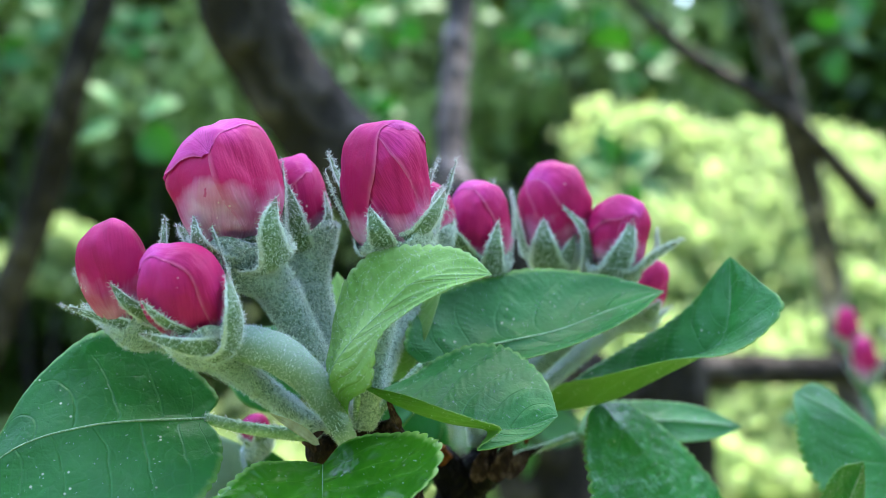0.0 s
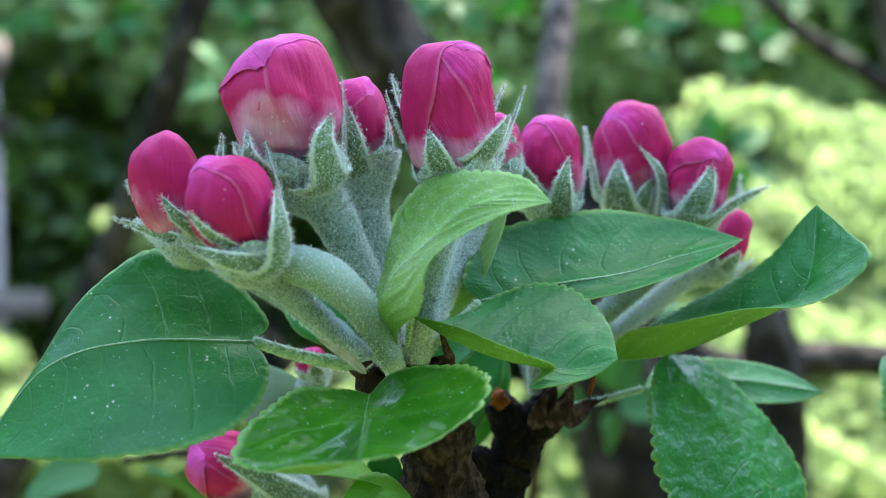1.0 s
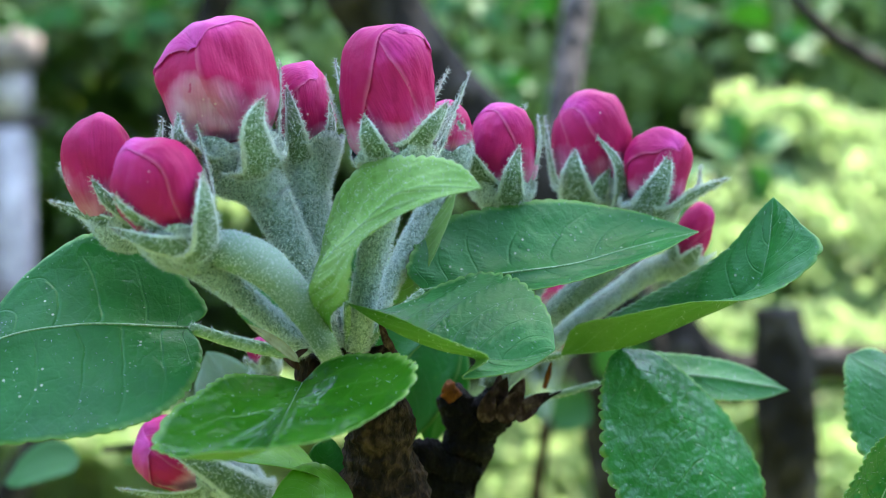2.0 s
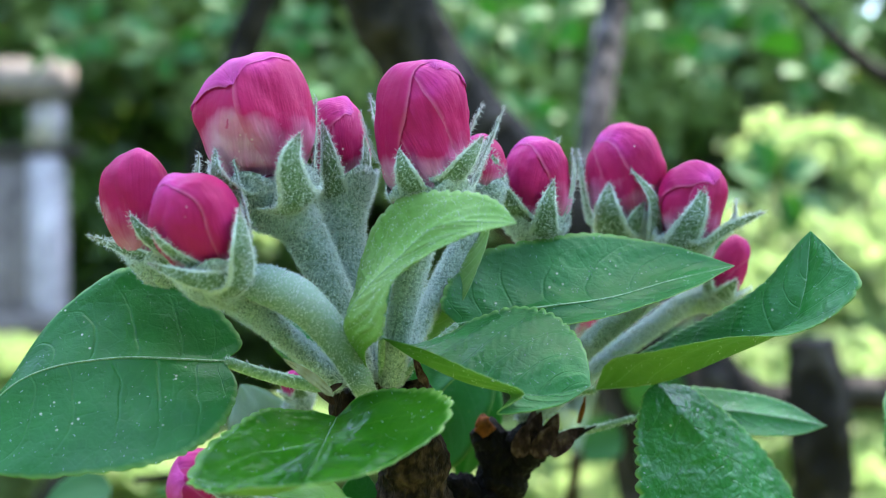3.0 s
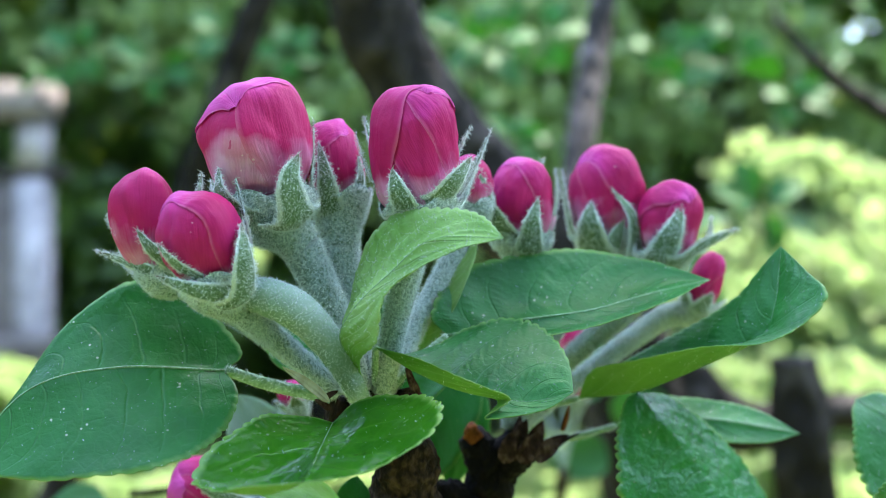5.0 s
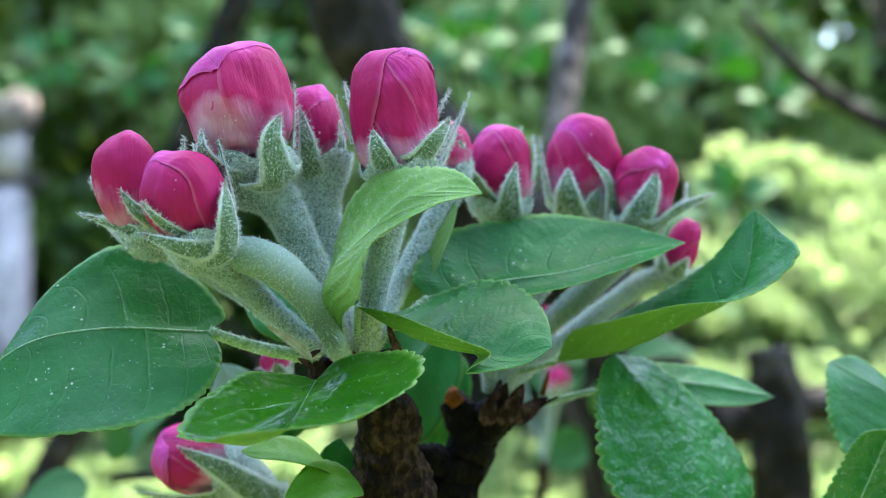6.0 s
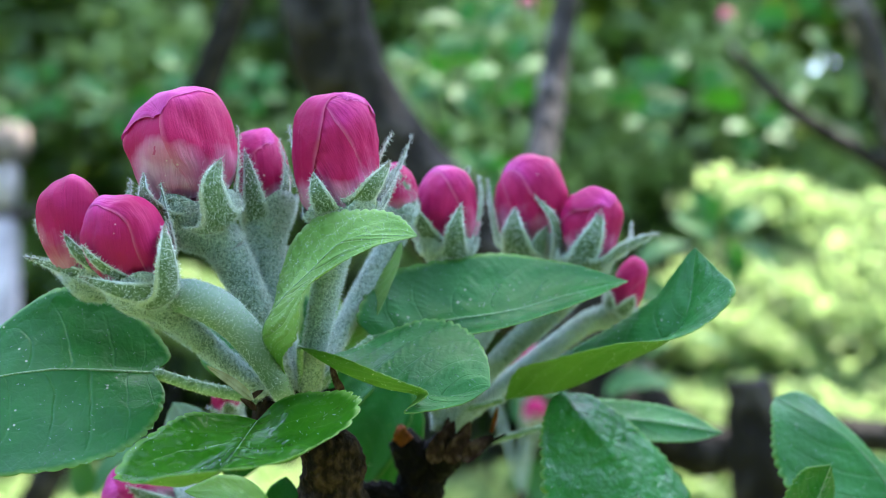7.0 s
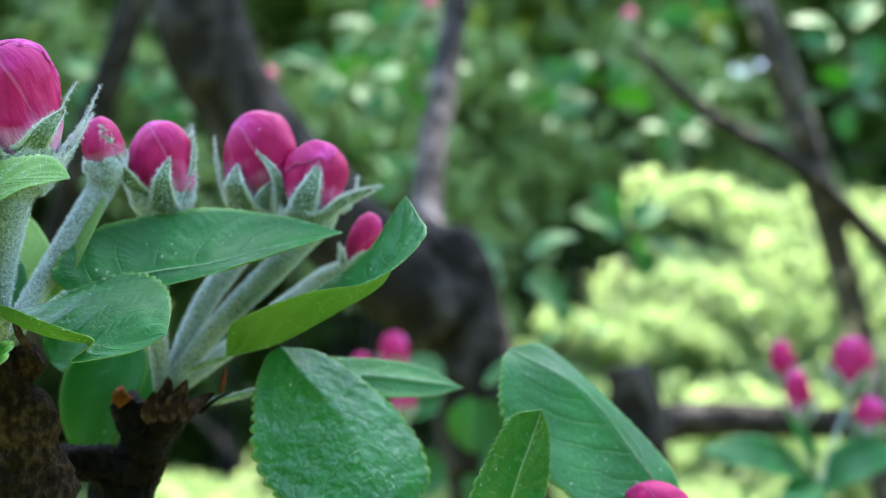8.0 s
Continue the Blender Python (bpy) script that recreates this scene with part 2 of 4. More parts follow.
    rr = stalk_r + (radius * cup_wide - stalk_r) * np.sin(0.5 * np.pi * cu) ** 1.5
    ang = np.linspace(0, 2 * np.pi, 40, endpoint=False)
    rings = []
    for c, r, w in zip(line, rr, unit(np.gradient(line, axis=0))):
        d1 = unit(e1 - w * (e1 @ w))
        rings.append(c + r * (np.cos(ang)[:, None] * d1 + np.sin(ang)[:, None] * np.cross(w, d1)))
    cup = np.concatenate(rings)
    cup = cup + (0.05 * radius * np.repeat(cu, 40) * rough(cup, 2.2 / radius, seed))[:, None] * unit(cup - np.repeat(line, 40, axis=0))
    dip = np.repeat(np.clip(cu * 3 - 2, 0, 1), 40) * np.tile(np.abs(np.sin(2.5 * ang + seed)) - 0.6, 12)
    cup = cup + (0.3 * radius * dip)[:, None] * e3
    cup_shape = (cup, grid_faces(12, 40, True))
    part("calyx", cup_shape, FUZZY, core, "grey-green felted calyx cup")
    stem_shape = tube(stalk, [stalk_r * 0.7, stalk_r * 0.8, stalk_r], 12, 24, 0.02, 2, seed)
    part("flower_stalk", stem_shape, FUZZY, core, "grey-green felted flower stalk")
    felt, rims = [cup_shape, cup_shape, stem_shape[:2], stem_shape[:2]], []
    lines = []
    for root, middle, tip, half in sepals:
        out = unit(V(middle) - base - e3 * ((V(middle) - base) @ e3))
        foot_ = V(root) + 0.3 * (V(root) - V(middle)) - out * 0.5 * radius
        lines.append((spline([foot_, V(root) - out * 0.14 * radius, middle, tip], 15), half, out))
    for k in own_sepals:
        ang0 = 2 * np.pi * k / 5 + 0.2
        out = math.cos(ang0) * e1 + math.sin(ang0) * e2
        if len(sepals) and out[1] < 0.35:
            continue
        s = np.linspace(0, 1, 15)
        bow = radians(lean[k]) + radians(curl) * np.clip(s - 0.45, 0, 1) * 1.8 + np.radians(11) * np.cos(s * 2.2)
        dirs = np.sin(bow)[:, None] * out + np.cos(bow)[:, None] * e3
        start = base + out * radius * max(cup_wide, 0.84) * 0.95 - e3 * 0.07 * long
        lines.append((start + np.concatenate([[np.zeros(3)], np.cumsum(dirs[1:], axis=0)]) * long * sepal_long * lengths[k] / 14, radius * sepal_wide, out))
    for k, (cl, half, out) in enumerate(lines):
        shp, rim = sepal_shape(cl, half, out, seed + k, 0.7 * radius * cup_wide if half > 0.28 * radius else 0.0, max(0.9 * radius * cup_wide, 0.3))
        part("sepal", shp, SEPAL, core)
        felt.append(shp[:2])
        rims.append((shp[0], rim))
    down = [hairs(join(*felt), int(hair * 1.9), 0.07, seed), hairs(join(*rims), hair // 3, 0.075, seed + 50)]
    part("fuzz", join(*down), HAIR, core, "short white felt hairs", "stuff")
    return core


# ---- materials ----
def material(name, rough_=0.5, colour=(0.5, 0.5, 0.5)):
    m = bpy.data.materials.new(name)
    m.use_nodes = True
    b = m.node_tree.nodes["Principled BSDF"]
    b.inputs["Roughness"].default_value = rough_
    b.inputs["Base Color"].default_value = (*colour, 1)
    return m, m.node_tree.nodes, m.node_tree.links, b


def value(nodes, links, op, a, b=None):
    n = nodes.new("ShaderNodeMath")
    n.operation = op
    for i, x in enumerate((a, b)):
        if x is None:
            continue
        if isinstance(x, (int, float)):
            n.inputs[i].default_value = x
        else:
            links.new(x, n.inputs[i])
    return n.outputs[0]


def blend(nodes, links, fac, a, b):
    n = nodes.new("ShaderNodeMix")
    n.data_type = "RGBA"
    for i, x in ((0, fac), (6, a), (7, b)):
        if isinstance(x, (int, float)):
            n.inputs[i].default_value = x
        elif isinstance(x, tuple):
            n.inputs[i].default_value = (*x, 1)
        else:
            links.new(x, n.inputs[i])
    return n.outputs[2]


def ramp(nodes, links, fac, stops):
    n = nodes.new("ShaderNodeValToRGB")
    while len(n.color_ramp.elements) < len(stops):
        n.color_ramp.elements.new(0.5)
    for e, (p, c) in zip(n.color_ramp.elements, stops):
        e.position, e.color = p, (*c, 1) if isinstance(c, tuple) else (c, c, c, 1)
    links.new(fac, n.inputs[0])
    return n.outputs[0]


def grain(nodes, links, scale, detail=3.0, stretch=None, coord="Object"):
    co = nodes.new("ShaderNodeTexCoord").outputs[coord]
    if stretch:
        mp = nodes.new("ShaderNodeMapping")
        mp.inputs["Scale"].default_value = stretch
        links.new(co, mp.inputs[0])
        co = mp.outputs[0]
    n = nodes.new("ShaderNodeTexNoise")
    n.inputs["Scale"].default_value, n.inputs["Detail"].default_value = scale, detail
    links.new(co, n.inputs["Vector"])
    return n.outputs["Fac"]


def relief(nodes, links, b, height, strength, distance):
    n = nodes.new("ShaderNodeBump")
    n.inputs["Strength"].default_value, n.inputs["Distance"].default_value = strength, distance
    links.new(height, n.inputs["Height"])
    links.new(n.outputs[0], b.inputs["Normal"])
    return n.outputs[0]


def glow_through(m, nodes, links, b, colour, share):
    """Light that comes through a thin leaf or petal."""
    t = nodes.new("ShaderNodeBsdfTranslucent")
    if isinstance(colour, tuple):
        t.inputs[0].default_value = (*colour, 1)
    else:
        links.new(colour, t.inputs[0])
    mx = nodes.new("ShaderNodeMixShader")
    mx.inputs[0].default_value = share
    links.new(b.outputs[0], mx.inputs[1])
    links.new(t.outputs[0], mx.inputs[2])
    links.new(mx.outputs[0], nodes["Material Output"].inputs[0])


def leaf_material(name, dark, light, vein, rough_, through_, bump=0.5, specks=0.0, vein_amount=0.32, crinkle=0.0, gloss=0.27):
    m, nodes, links, b = material(name, rough_)
    uvn = nodes.new("ShaderNodeUVMap")
    sep = nodes.new("ShaderNodeSeparateXYZ")
    links.new(uvn.outputs[0], sep.inputs[0])
    u, v = sep.outputs[0], sep.outputs[1]
    side_ = value(nodes, links, "SUBTRACT", value(nodes, links, "MULTIPLY", v, 2.0), 1.0)
    k = value(nodes, links, "ABSOLUTE", side_)
    wob = grain(nodes, links, 120.0, 2.0)
    lat = value(nodes, links, "SUBTRACT", value(nodes, links, "MULTIPLY", u, 7.5), value(nodes, links, "MULTIPLY", value(nodes, links, "POWER", k, 1.35), 2.3))
    lat = value(nodes, links, "ADD", lat, value(nodes, links, "MULTIPLY", value(nodes, links, "SIGN", side_), 0.25))
    lat = value(nodes, links, "ADD", lat, value(nodes, links, "MULTIPLY", wob, 0.5))
    d = value(nodes, links, "ABSOLUTE", value(nodes, links, "SUBTRACT", value(nodes, links, "FRACT", lat), 0.5))
    lines = value(nodes, links, "MULTIPLY", ramp(nodes, links, d, [(0.0, 1.0), (0.05, 0.0)]), ramp(nodes, links, k, [(0.5, 1.0), (0.95, 0.15)]))
    cells = nodes.new("ShaderNodeTexVoronoi")
    cells.feature = "DISTANCE_TO_EDGE"
    cells.inputs["Scale"].default_value = 430
    links.new(nodes.new("ShaderNodeTexCoord").outputs["Object"], cells.inputs["Vector"])
    net = ramp(nodes, links, cells.outputs["Distance"], [(0.0, 1.0), (0.09, 0.0)])
    patch = grain(nodes, links, 70.0, 4.0)
    body = blend(nodes, links, ramp(nodes, links, patch, [(0.35, 0.0), (0.68, 1.0)]), dark, light)
    body = blend(nodes, links, value(nodes, links, "MULTIPLY", net, 0.09), body, vein)
    body = blend(nodes, links, value(nodes, links, "MULTIPLY", lines, vein_amount), body, vein)
    if specks:
        dots = nodes.new("ShaderNodeTexVoronoi")
        dots.inputs["Scale"].default_value = 620
        links.new(nodes.new("ShaderNodeTexCoord").outputs["Object"], dots.inputs["Vector"])
        keep = ramp(nodes, links, grain(nodes, links, 150.0, 1.0), [(0.56, 0.0), (0.6, 1.0)])
        dot = value(nodes, links, "MULTIPLY", ramp(nodes, links, dots.outputs["Distance"], [(0.09, 1.0), (0.14, 0.0)]), keep)
        body = blend(nodes, links, value(nodes, links, "MULTIPLY", dot, specks), body, (0.7, 0.72, 0.55))
    body = blend(nodes, links, value(nodes, links, "MULTIPLY", ramp(nodes, links, k, [(0.94, 0.0), (0.985, 1.0)]), 0.75), body, tuple(0.3 * c + 0.7 * d for c, d in zip(vein, (0.24, 0.42, 0.11))))
    links.new(body, b.inputs["Base Color"])
    b.inputs["Specular IOR Level"].default_value = gloss
    high = value(nodes, links, "ADD", value(nodes, links, "MULTIPLY", net, -0.06), value(nodes, links, "MULTIPLY", lines, -0.25))
    pucker = grain(nodes, links, 1100.0, 3.0)
    high = value(nodes, links, "ADD", high, value(nodes, links, "ADD", value(nodes, links, "MULTIPLY", patch, 0.9), value(nodes, links, "MULTIPLY", pucker, 0.4)))
    if crinkle:
        high = value(nodes, links, "ADD", high, value(nodes, links, "MULTIPLY", grain(nodes, links, 330.0, 2.0), crinkle))
    relief(nodes, links, b, high, bump, 0.0005)
    links.new(ramp(nodes, links, grain(nodes, links, 240.0, 3.0), [(0.3, rough_ - 0.1), (0.7, rough_ + 0.12)]), b.inputs["Roughness"])
    glow_through(m, nodes, links, b, through_, 0.3)
    return m


LEAF_TOP = leaf_material("leaf_upper_face", (0.011, 0.115, 0.022), (0.027, 0.200, 0.042), (0.09, 0.29, 0.11), 0.38, (0.10, 0.42, 0.05), 0.85, 0.8, 0.24)
LEAF_BACK = leaf_material("leaf_under_face", (0.085, 0.22, 0.035), (0.14, 0.30, 0.055), (0.25, 0.42, 0.2), 0.6, (0.12, 0.40, 0.06), 0.4)
LEAF_YOUNG = leaf_material("young_leaf", (0.17, 0.37, 0.075), (0.31, 0.49, 0.18), (0.50, 0.64, 0.40), 0.7, (0.22, 0.5, 0.1), 0.9, 0.0, 0.55)
LEAF_LIME = leaf_material("yellow_green_leaf", (0.09, 0.29, 0.02), (0.17, 0.42, 0.045), (0.3, 0.5, 0.16), 0.45, (0.2, 0.55, 0.05), 0.6)
LEAF_FELT = leaf_material("felted_leaf", (0.27, 0.40, 0.31), (0.38, 0.50, 0.42), (0.48, 0.58, 0.5), 0.9, (0.2, 0.4, 0.15), 0.5)
LEAF_SHINE = leaf_material("crinkled_leaf", (0.010, 0.115, 0.022), (0.025, 0.20, 0.044), (0.10, 0.30, 0.11), 0.27, (0.10, 0.42, 0.05), 0.9, 0.7, 0.4, 1.7, 0.36)
LEAF_GLOSS = leaf_material("glossy_leaf", (0.010, 0.082, 0.004), (0.034, 0.160, 0.008), (0.15, 0.36, 0.04), 0.20, (0.10, 0.45, 0.02), 0.3, 0.3, 0.35, 0.7, 0.24)


def felt_material(name, green, pale, lo, hi, rim=False):
    m, nodes, links, b = material(name, 0.9)
    f = grain(nodes, links, 1900.0, 3.0)
    g = grain(nodes, links, 260.0, 3.0)
    s = value(nodes, links, "ADD", value(nodes, links, "MULTIPLY", f, 0.7), value(nodes, links, "MULTIPLY", g, 0.3))
    tone = ramp(nodes, links, s, [(lo, green), (hi, pale)])
    if rim:
        uvn = nodes.new("ShaderNodeUVMap")
        sep = nodes.new("ShaderNodeSeparateXYZ")
        links.new(uvn.outputs[0], sep.inputs[0])
        off = value(nodes, links, "ABSOLUTE", value(nodes, links, "SUBTRACT", value(nodes, links, "MULTIPLY", sep.outputs[1], 2.0), 1.0))
        off = value(nodes, links, "ADD", off, value(nodes, links, "MULTIPLY", g, 0.3))
        tone = blend(nodes, links, ramp(nodes, links, off, [(0.80, 0.0), (1.10, 0.8)]), tone, (0.58, 0.66, 0.62))
        tone = blend(nodes, links, ramp(nodes, links, sep.outputs[0], [(0.86, 0.0), (1.0, 0.8)]), tone, (0.12, 0.05, 0.04))
    links.new(tone, b.inputs["Base Color"])
    b.inputs["Sheen Weight"].default_value = 0.3
    b.inputs["Sheen Roughness"].default_value = 0.5
    relief(nodes, links, b, f, 0.8, 0.0005)
    return m


FUZZY = felt_material("felted_stalk", (0.09, 0.17, 0.10), (0.42, 0.53, 0.54), 0.32, 0.64)
SEPAL = felt_material("felted_sepal", (0.045, 0.110, 0.035), (0.16, 0.255, 0.14), 0.32, 0.70, True)
LEAF_STALK = felt_material("leaf_stalk", (0.10, 0.22, 0.09), (0.28, 0.42, 0.28), 0.34, 0.62)
RIB = felt_material("leaf_rib", (0.13, 0.30, 0.12), (0.32, 0.50, 0.30), 0.3, 0.65)
HAIR, _n, _l, _b = material("felt_hair", 0.6, (0.72, 0.80, 0.82))
glow_through(HAIR, _n, _l, _b, (0.5, 0.6, 0.52), 0.4)

PETAL_IN, _n, _l, _b = material("inner_petal", 0.6, (0.5, 0.03, 0.17))
_l.new(ramp(_n, _l, grain(_n, _l, 300.0, 3.0), [(0.3, (0.42, 0.015, 0.12)), (0.7, (0.6, 0.06, 0.24))]), _b.inputs["Base Color"])
PETAL, _n, _l, _b = material("pink_petal", 0.55)
_uv = _n.new("ShaderNodeUVMap")
_s = _n.new("ShaderNodeSeparateXYZ")
_l.new(_uv.outputs[0], _s.inputs[0])
_streak = grain(_n, _l, 3.0, 5.0, (11.0, 1.6, 1.0), "UV")
_blot = grain(_n, _l, 95.0, 2.0)
_hgt = value(_n, _l, "ADD", _s.outputs[1], value(_n, _l, "MULTIPLY", value(_n, _l, "SUBTRACT", _streak, 0.5), 0.13))
_hgt = value(_n, _l, "ADD", _hgt, value(_n, _l, "MULTIPLY", value(_n, _l, "SUBTRACT", _blot, 0.5), 1.0))
_hgt = value(_n, _l, "ADD", _hgt, value(_n, _l, "MULTIPLY", value(_n, _l, "SUBTRACT", _n.new("ShaderNodeObjectInfo").outputs["Random"], 0.4), 0.12))
_hgt = value(_n, _l, "ADD", _hgt, value(_n, _l, "MULTIPLY", value(_n, _l, "SUBTRACT", grain(_n, _l, 380.0, 3.0), 0.5), 0.14))
# the upper stops turn lilac: sky sheen put into the petal colour
_tone = ramp(_n, _l, _hgt, [(0.0, (0.72, 0.42, 0.60)), (0.14, (0.66, 0.20, 0.38)), (0.27, (0.50, 0.010, 0.110)), (0.60, (0.47, 0.011, 0.125)), (0.85, (0.58, 0.026, 0.245)), (1.0, (0.65, 0.065, 0.37))])
_tone = blend(_n, _l, value(_n, _l, "MULTIPLY", ramp(_n, _l, grain(_n, _l, 170.0, 3.0), [(0.42, 0.0), (0.66, 1.0)]), 0.35), _tone, (0.36, 0.006, 0.075))
_rim = value(_n, _l, "ABSOLUTE", value(_n, _l, "SUBTRACT", value(_n, _l, "MULTIPLY", _s.outputs[0], 2.0), 1.0))
_tone = blend(_n, _l, value(_n, _l, "MULTIPLY", ramp(_n, _l, _rim, [(0.94, 0.0), (1.0, 1.0)]), 0.3), _tone, (0.78, 0.30, 0.44))
_fleck = _n.new("ShaderNodeTexVoronoi")
_fleck.inputs["Scale"].default_value = 420
_l.new(_n.new("ShaderNodeTexCoord").outputs["Object"], _fleck.inputs["Vector"])
_dot = value(_n, _l, "MULTIPLY", ramp(_n, _l, _fleck.outputs["Distance"], [(0.06, 1.0), (0.09, 0.0)]), ramp(_n, _l, grain(_n, _l, 160.0, 0.0), [(0.60, 0.0), (0.63, 1.0)]))
_tone = blend(_n, _l, _dot, _tone, (0.75, 0.5, 0.58))
_l.new(_tone, _b.inputs["Base Color"])
_b.inputs["Specular IOR Level"].default_value = 0.22
relief(_n, _l, _b, value(_n, _l, "ADD", value(_n, _l, "MULTIPLY", _blot, 0.8), value(_n, _l, "ADD", value(_n, _l, "MULTIPLY", grain(_n, _l, 420.0, 4.0), 0.5), value(_n, _l, "MULTIPLY", _streak, 0.35))), 0.7, 0.0007)
glow_through(PETAL, _n, _l, _b, (0.72, 0.04, 0.24), 0.2)


def bark_material(name, stops, scale, bump, rough_=0.85):
    m, nodes, links, b = material(name, rough_)
    f = grain(nodes, links, scale, 6.0, (1, 1, 0.7))
    g = grain(nodes, links, scale * 0.2, 3.0)
    links.new(ramp(nodes, links, value(nodes, links, "ADD", value(nodes, links, "MULTIPLY", f, 0.6), value(nodes, links, "MULTIPLY", g, 0.4)), stops), b.inputs["Base Color"])
    b.inputs["Specular IOR Level"].default_value = 0.12
    relief(nodes, links, b, f, bump, 1.2 / scale)
    return m


SPUR = bark_material("spur_bark", [(0.36, (0.004, 0.0025, 0.0018)), (0.5, (0.018, 0.010, 0.006)), (0.68, (0.085, 0.050, 0.030))], 900, 1.0)
CHAR = bark_material("black_bark", [(0.36, (0.002, 0.0015, 0.0015)), (0.55, (0.005, 0.0035, 0.0035)), (0.76, (0.028, 0.014, 0.011))], 900, 1.0, 0.75)
SCALE = bark_material("bud_scale", [(0.36, (0.009, 0.0045, 0.0045)), (0.5, (0.038, 0.019, 0.017)), (0.70, (0.18, 0.115, 0.10))], 800, 0.8)
STRAW = bark_material("straw_stipule", [(0.3, (0.30, 0.26, 0.12)), (0.7, (0.5, 0.48, 0.28))], 900, 0.4)
RUST = bark_material("rusty_scar", [(0.35, (0.03, 0.010, 0.004)), (0.65, (0.30, 0.09, 0.018))], 900, 0.5)
BARK = bark_material("branch_bark", [(0.3, (0.005, 0.004, 0.0035)), (0.51, (0.017, 0.0145, 0.0125)), (0.70, (0.095, 0.083, 0.078))], 60, 0.9)
# pale blotches: sun dapples on the limbs painted into the bark colour
SUN_PAINTED_BARK = bark_material("sun_painted_bark", [(0.3, (0.012, 0.010, 0.009)), (0.52, (0.05, 0.044, 0.043)), (0.57, (0.12, 0.105, 0.105)), (0.63, (0.46, 0.38, 0.36))], 45, 0.9)
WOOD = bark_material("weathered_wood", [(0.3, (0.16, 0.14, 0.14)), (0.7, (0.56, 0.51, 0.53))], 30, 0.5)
# tone for the strip of shade across the fence posts
SHADE_WOOD = bark_material("shade_wood", [(0.3, (0.02, 0.017, 0.015)), (0.7, (0.08, 0.066, 0.06))], 30, 0.5)
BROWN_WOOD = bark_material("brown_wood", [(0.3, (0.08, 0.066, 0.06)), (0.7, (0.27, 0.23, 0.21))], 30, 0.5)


def foliage_material(name, dark, light, through_, share=0.4, rough_=0.5):
    m, nodes, links, b = material(name, rough_)
    geo = nodes.new("ShaderNodeNewGeometry")
    links.new(ramp(nodes, links, geo.outputs["Random Per Island"], [(0.0, dark), (1.0, light)]), b.inputs["Base Color"])
    glow_through(m, nodes, links, b, through_, share)
    return m


FOLIAGE = foliage_material("apple_foliage", (0.03, 0.12, 0.03), (0.07, 0.24, 0.05), (0.16, 0.45, 0.06), 0.4, 0.55)
FAR_LEAF = foliage_material("far_apple_leaf", (0.015, 0.080, 0.018), (0.038, 0.165, 0.038), (0.13, 0.42, 0.05), 0.30, 0.7)
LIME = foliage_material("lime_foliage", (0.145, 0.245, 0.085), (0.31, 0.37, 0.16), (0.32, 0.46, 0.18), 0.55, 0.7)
# the hedge's contrast of shade and sun is put into these two colours
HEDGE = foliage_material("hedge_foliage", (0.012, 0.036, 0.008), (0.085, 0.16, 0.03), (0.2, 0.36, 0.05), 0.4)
SUN_TONED_HEDGE = foliage_material("sun_toned_hedge_foliage", (0.05, 0.12, 0.02), (0.34, 0.44, 0.17), (0.38, 0.55, 0.15), 0.45, 0.42)
GROUND, _n, _l, _b = material("grassy_soil", 0.95)
_l.new(ramp(_n, _l, grain(_n, _l, 3.0, 8.0), [(0.35, (0.05, 0.09, 0.02)), (0.5, (0.11, 0.16, 0.04)), (0.65, (0.2, 0.2, 0.09))]), _b.inputs["Base Color"])
relief(_n, _l, _b, grain(_n, _l, 60.0, 5.0), 0.8, 0.02)

# ---- ground ----
gx = np.concatenate([[-30000], np.linspace(-600, 600, 25), [30000]])
gy = np.concatenate([[-30000], np.linspace(-300, 900, 25), [60000]])
gv = np.array([(x, y, -135 + (6 * noise.noise(Vector((x * 0.01, y * 0.01, 0))) if abs(x) < 700 and -400 < y < 950 else 0)) for x in gx for y in gy])
whole("ground", (gv, [f[::-1] for f in grid_faces(len(gx), len(gy))]), GROUND, "rough sunlit grass and soil under the trees", "ground", "structure")


# ---- foliage far and near behind the blossom ----
def leaves(count, place, size, seed, facing=(0, -0.3, 0.8), spread=0.9, form=1.7):
    """Many small folded leaves at the given places."""
    rng = np.random.default_rng(seed)
    p = place(rng, count)
    n = unit(V(facing) + spread * rng.normal(size=(count, 3)))
    t = unit(np.cross(n, rng.normal(size=(count, 3))))
    s = np.cross(n, t)
    ln = (size * rng.uniform(0.6, 1.3, count))[:, None]
    w = ln / form * 0.5
    pts = np.stack([p - t * ln * 0.5, p - t * ln * 0.1 + s * w + n * w * 0.4, p + t * ln * 0.25 + s * w * 0.75 + n * w * 0.3, p + t * ln * 0.5,
                    p + t * ln * 0.25 - s * w * 0.75 + n * w * 0.3, p - t * ln * 0.1 - s * w + n * w * 0.4], 1).reshape(-1, 3)
    k = np.arange(count) * 6
    faces = np.concatenate([np.stack([k, k + 1, k + 2, k + 3], 1), np.stack([k, k + 3, k + 4, k + 5], 1)])
    return pts, faces.tolist()


def ball(centre, size, hollow=0.0):
    """Places in an uneven lump about a centre."""
    def place(rng, count):
        d = unit(rng.normal(size=(count, 3)))
        r = rng.uniform(hollow, 1, count) ** 0.5
        return V(centre) + d * (r * (0.8 + 0.3 * np.sin(3 * d[:, 0] + 4 * d[:, 2] + centre[0])))[:, None] * V(size)
    return place


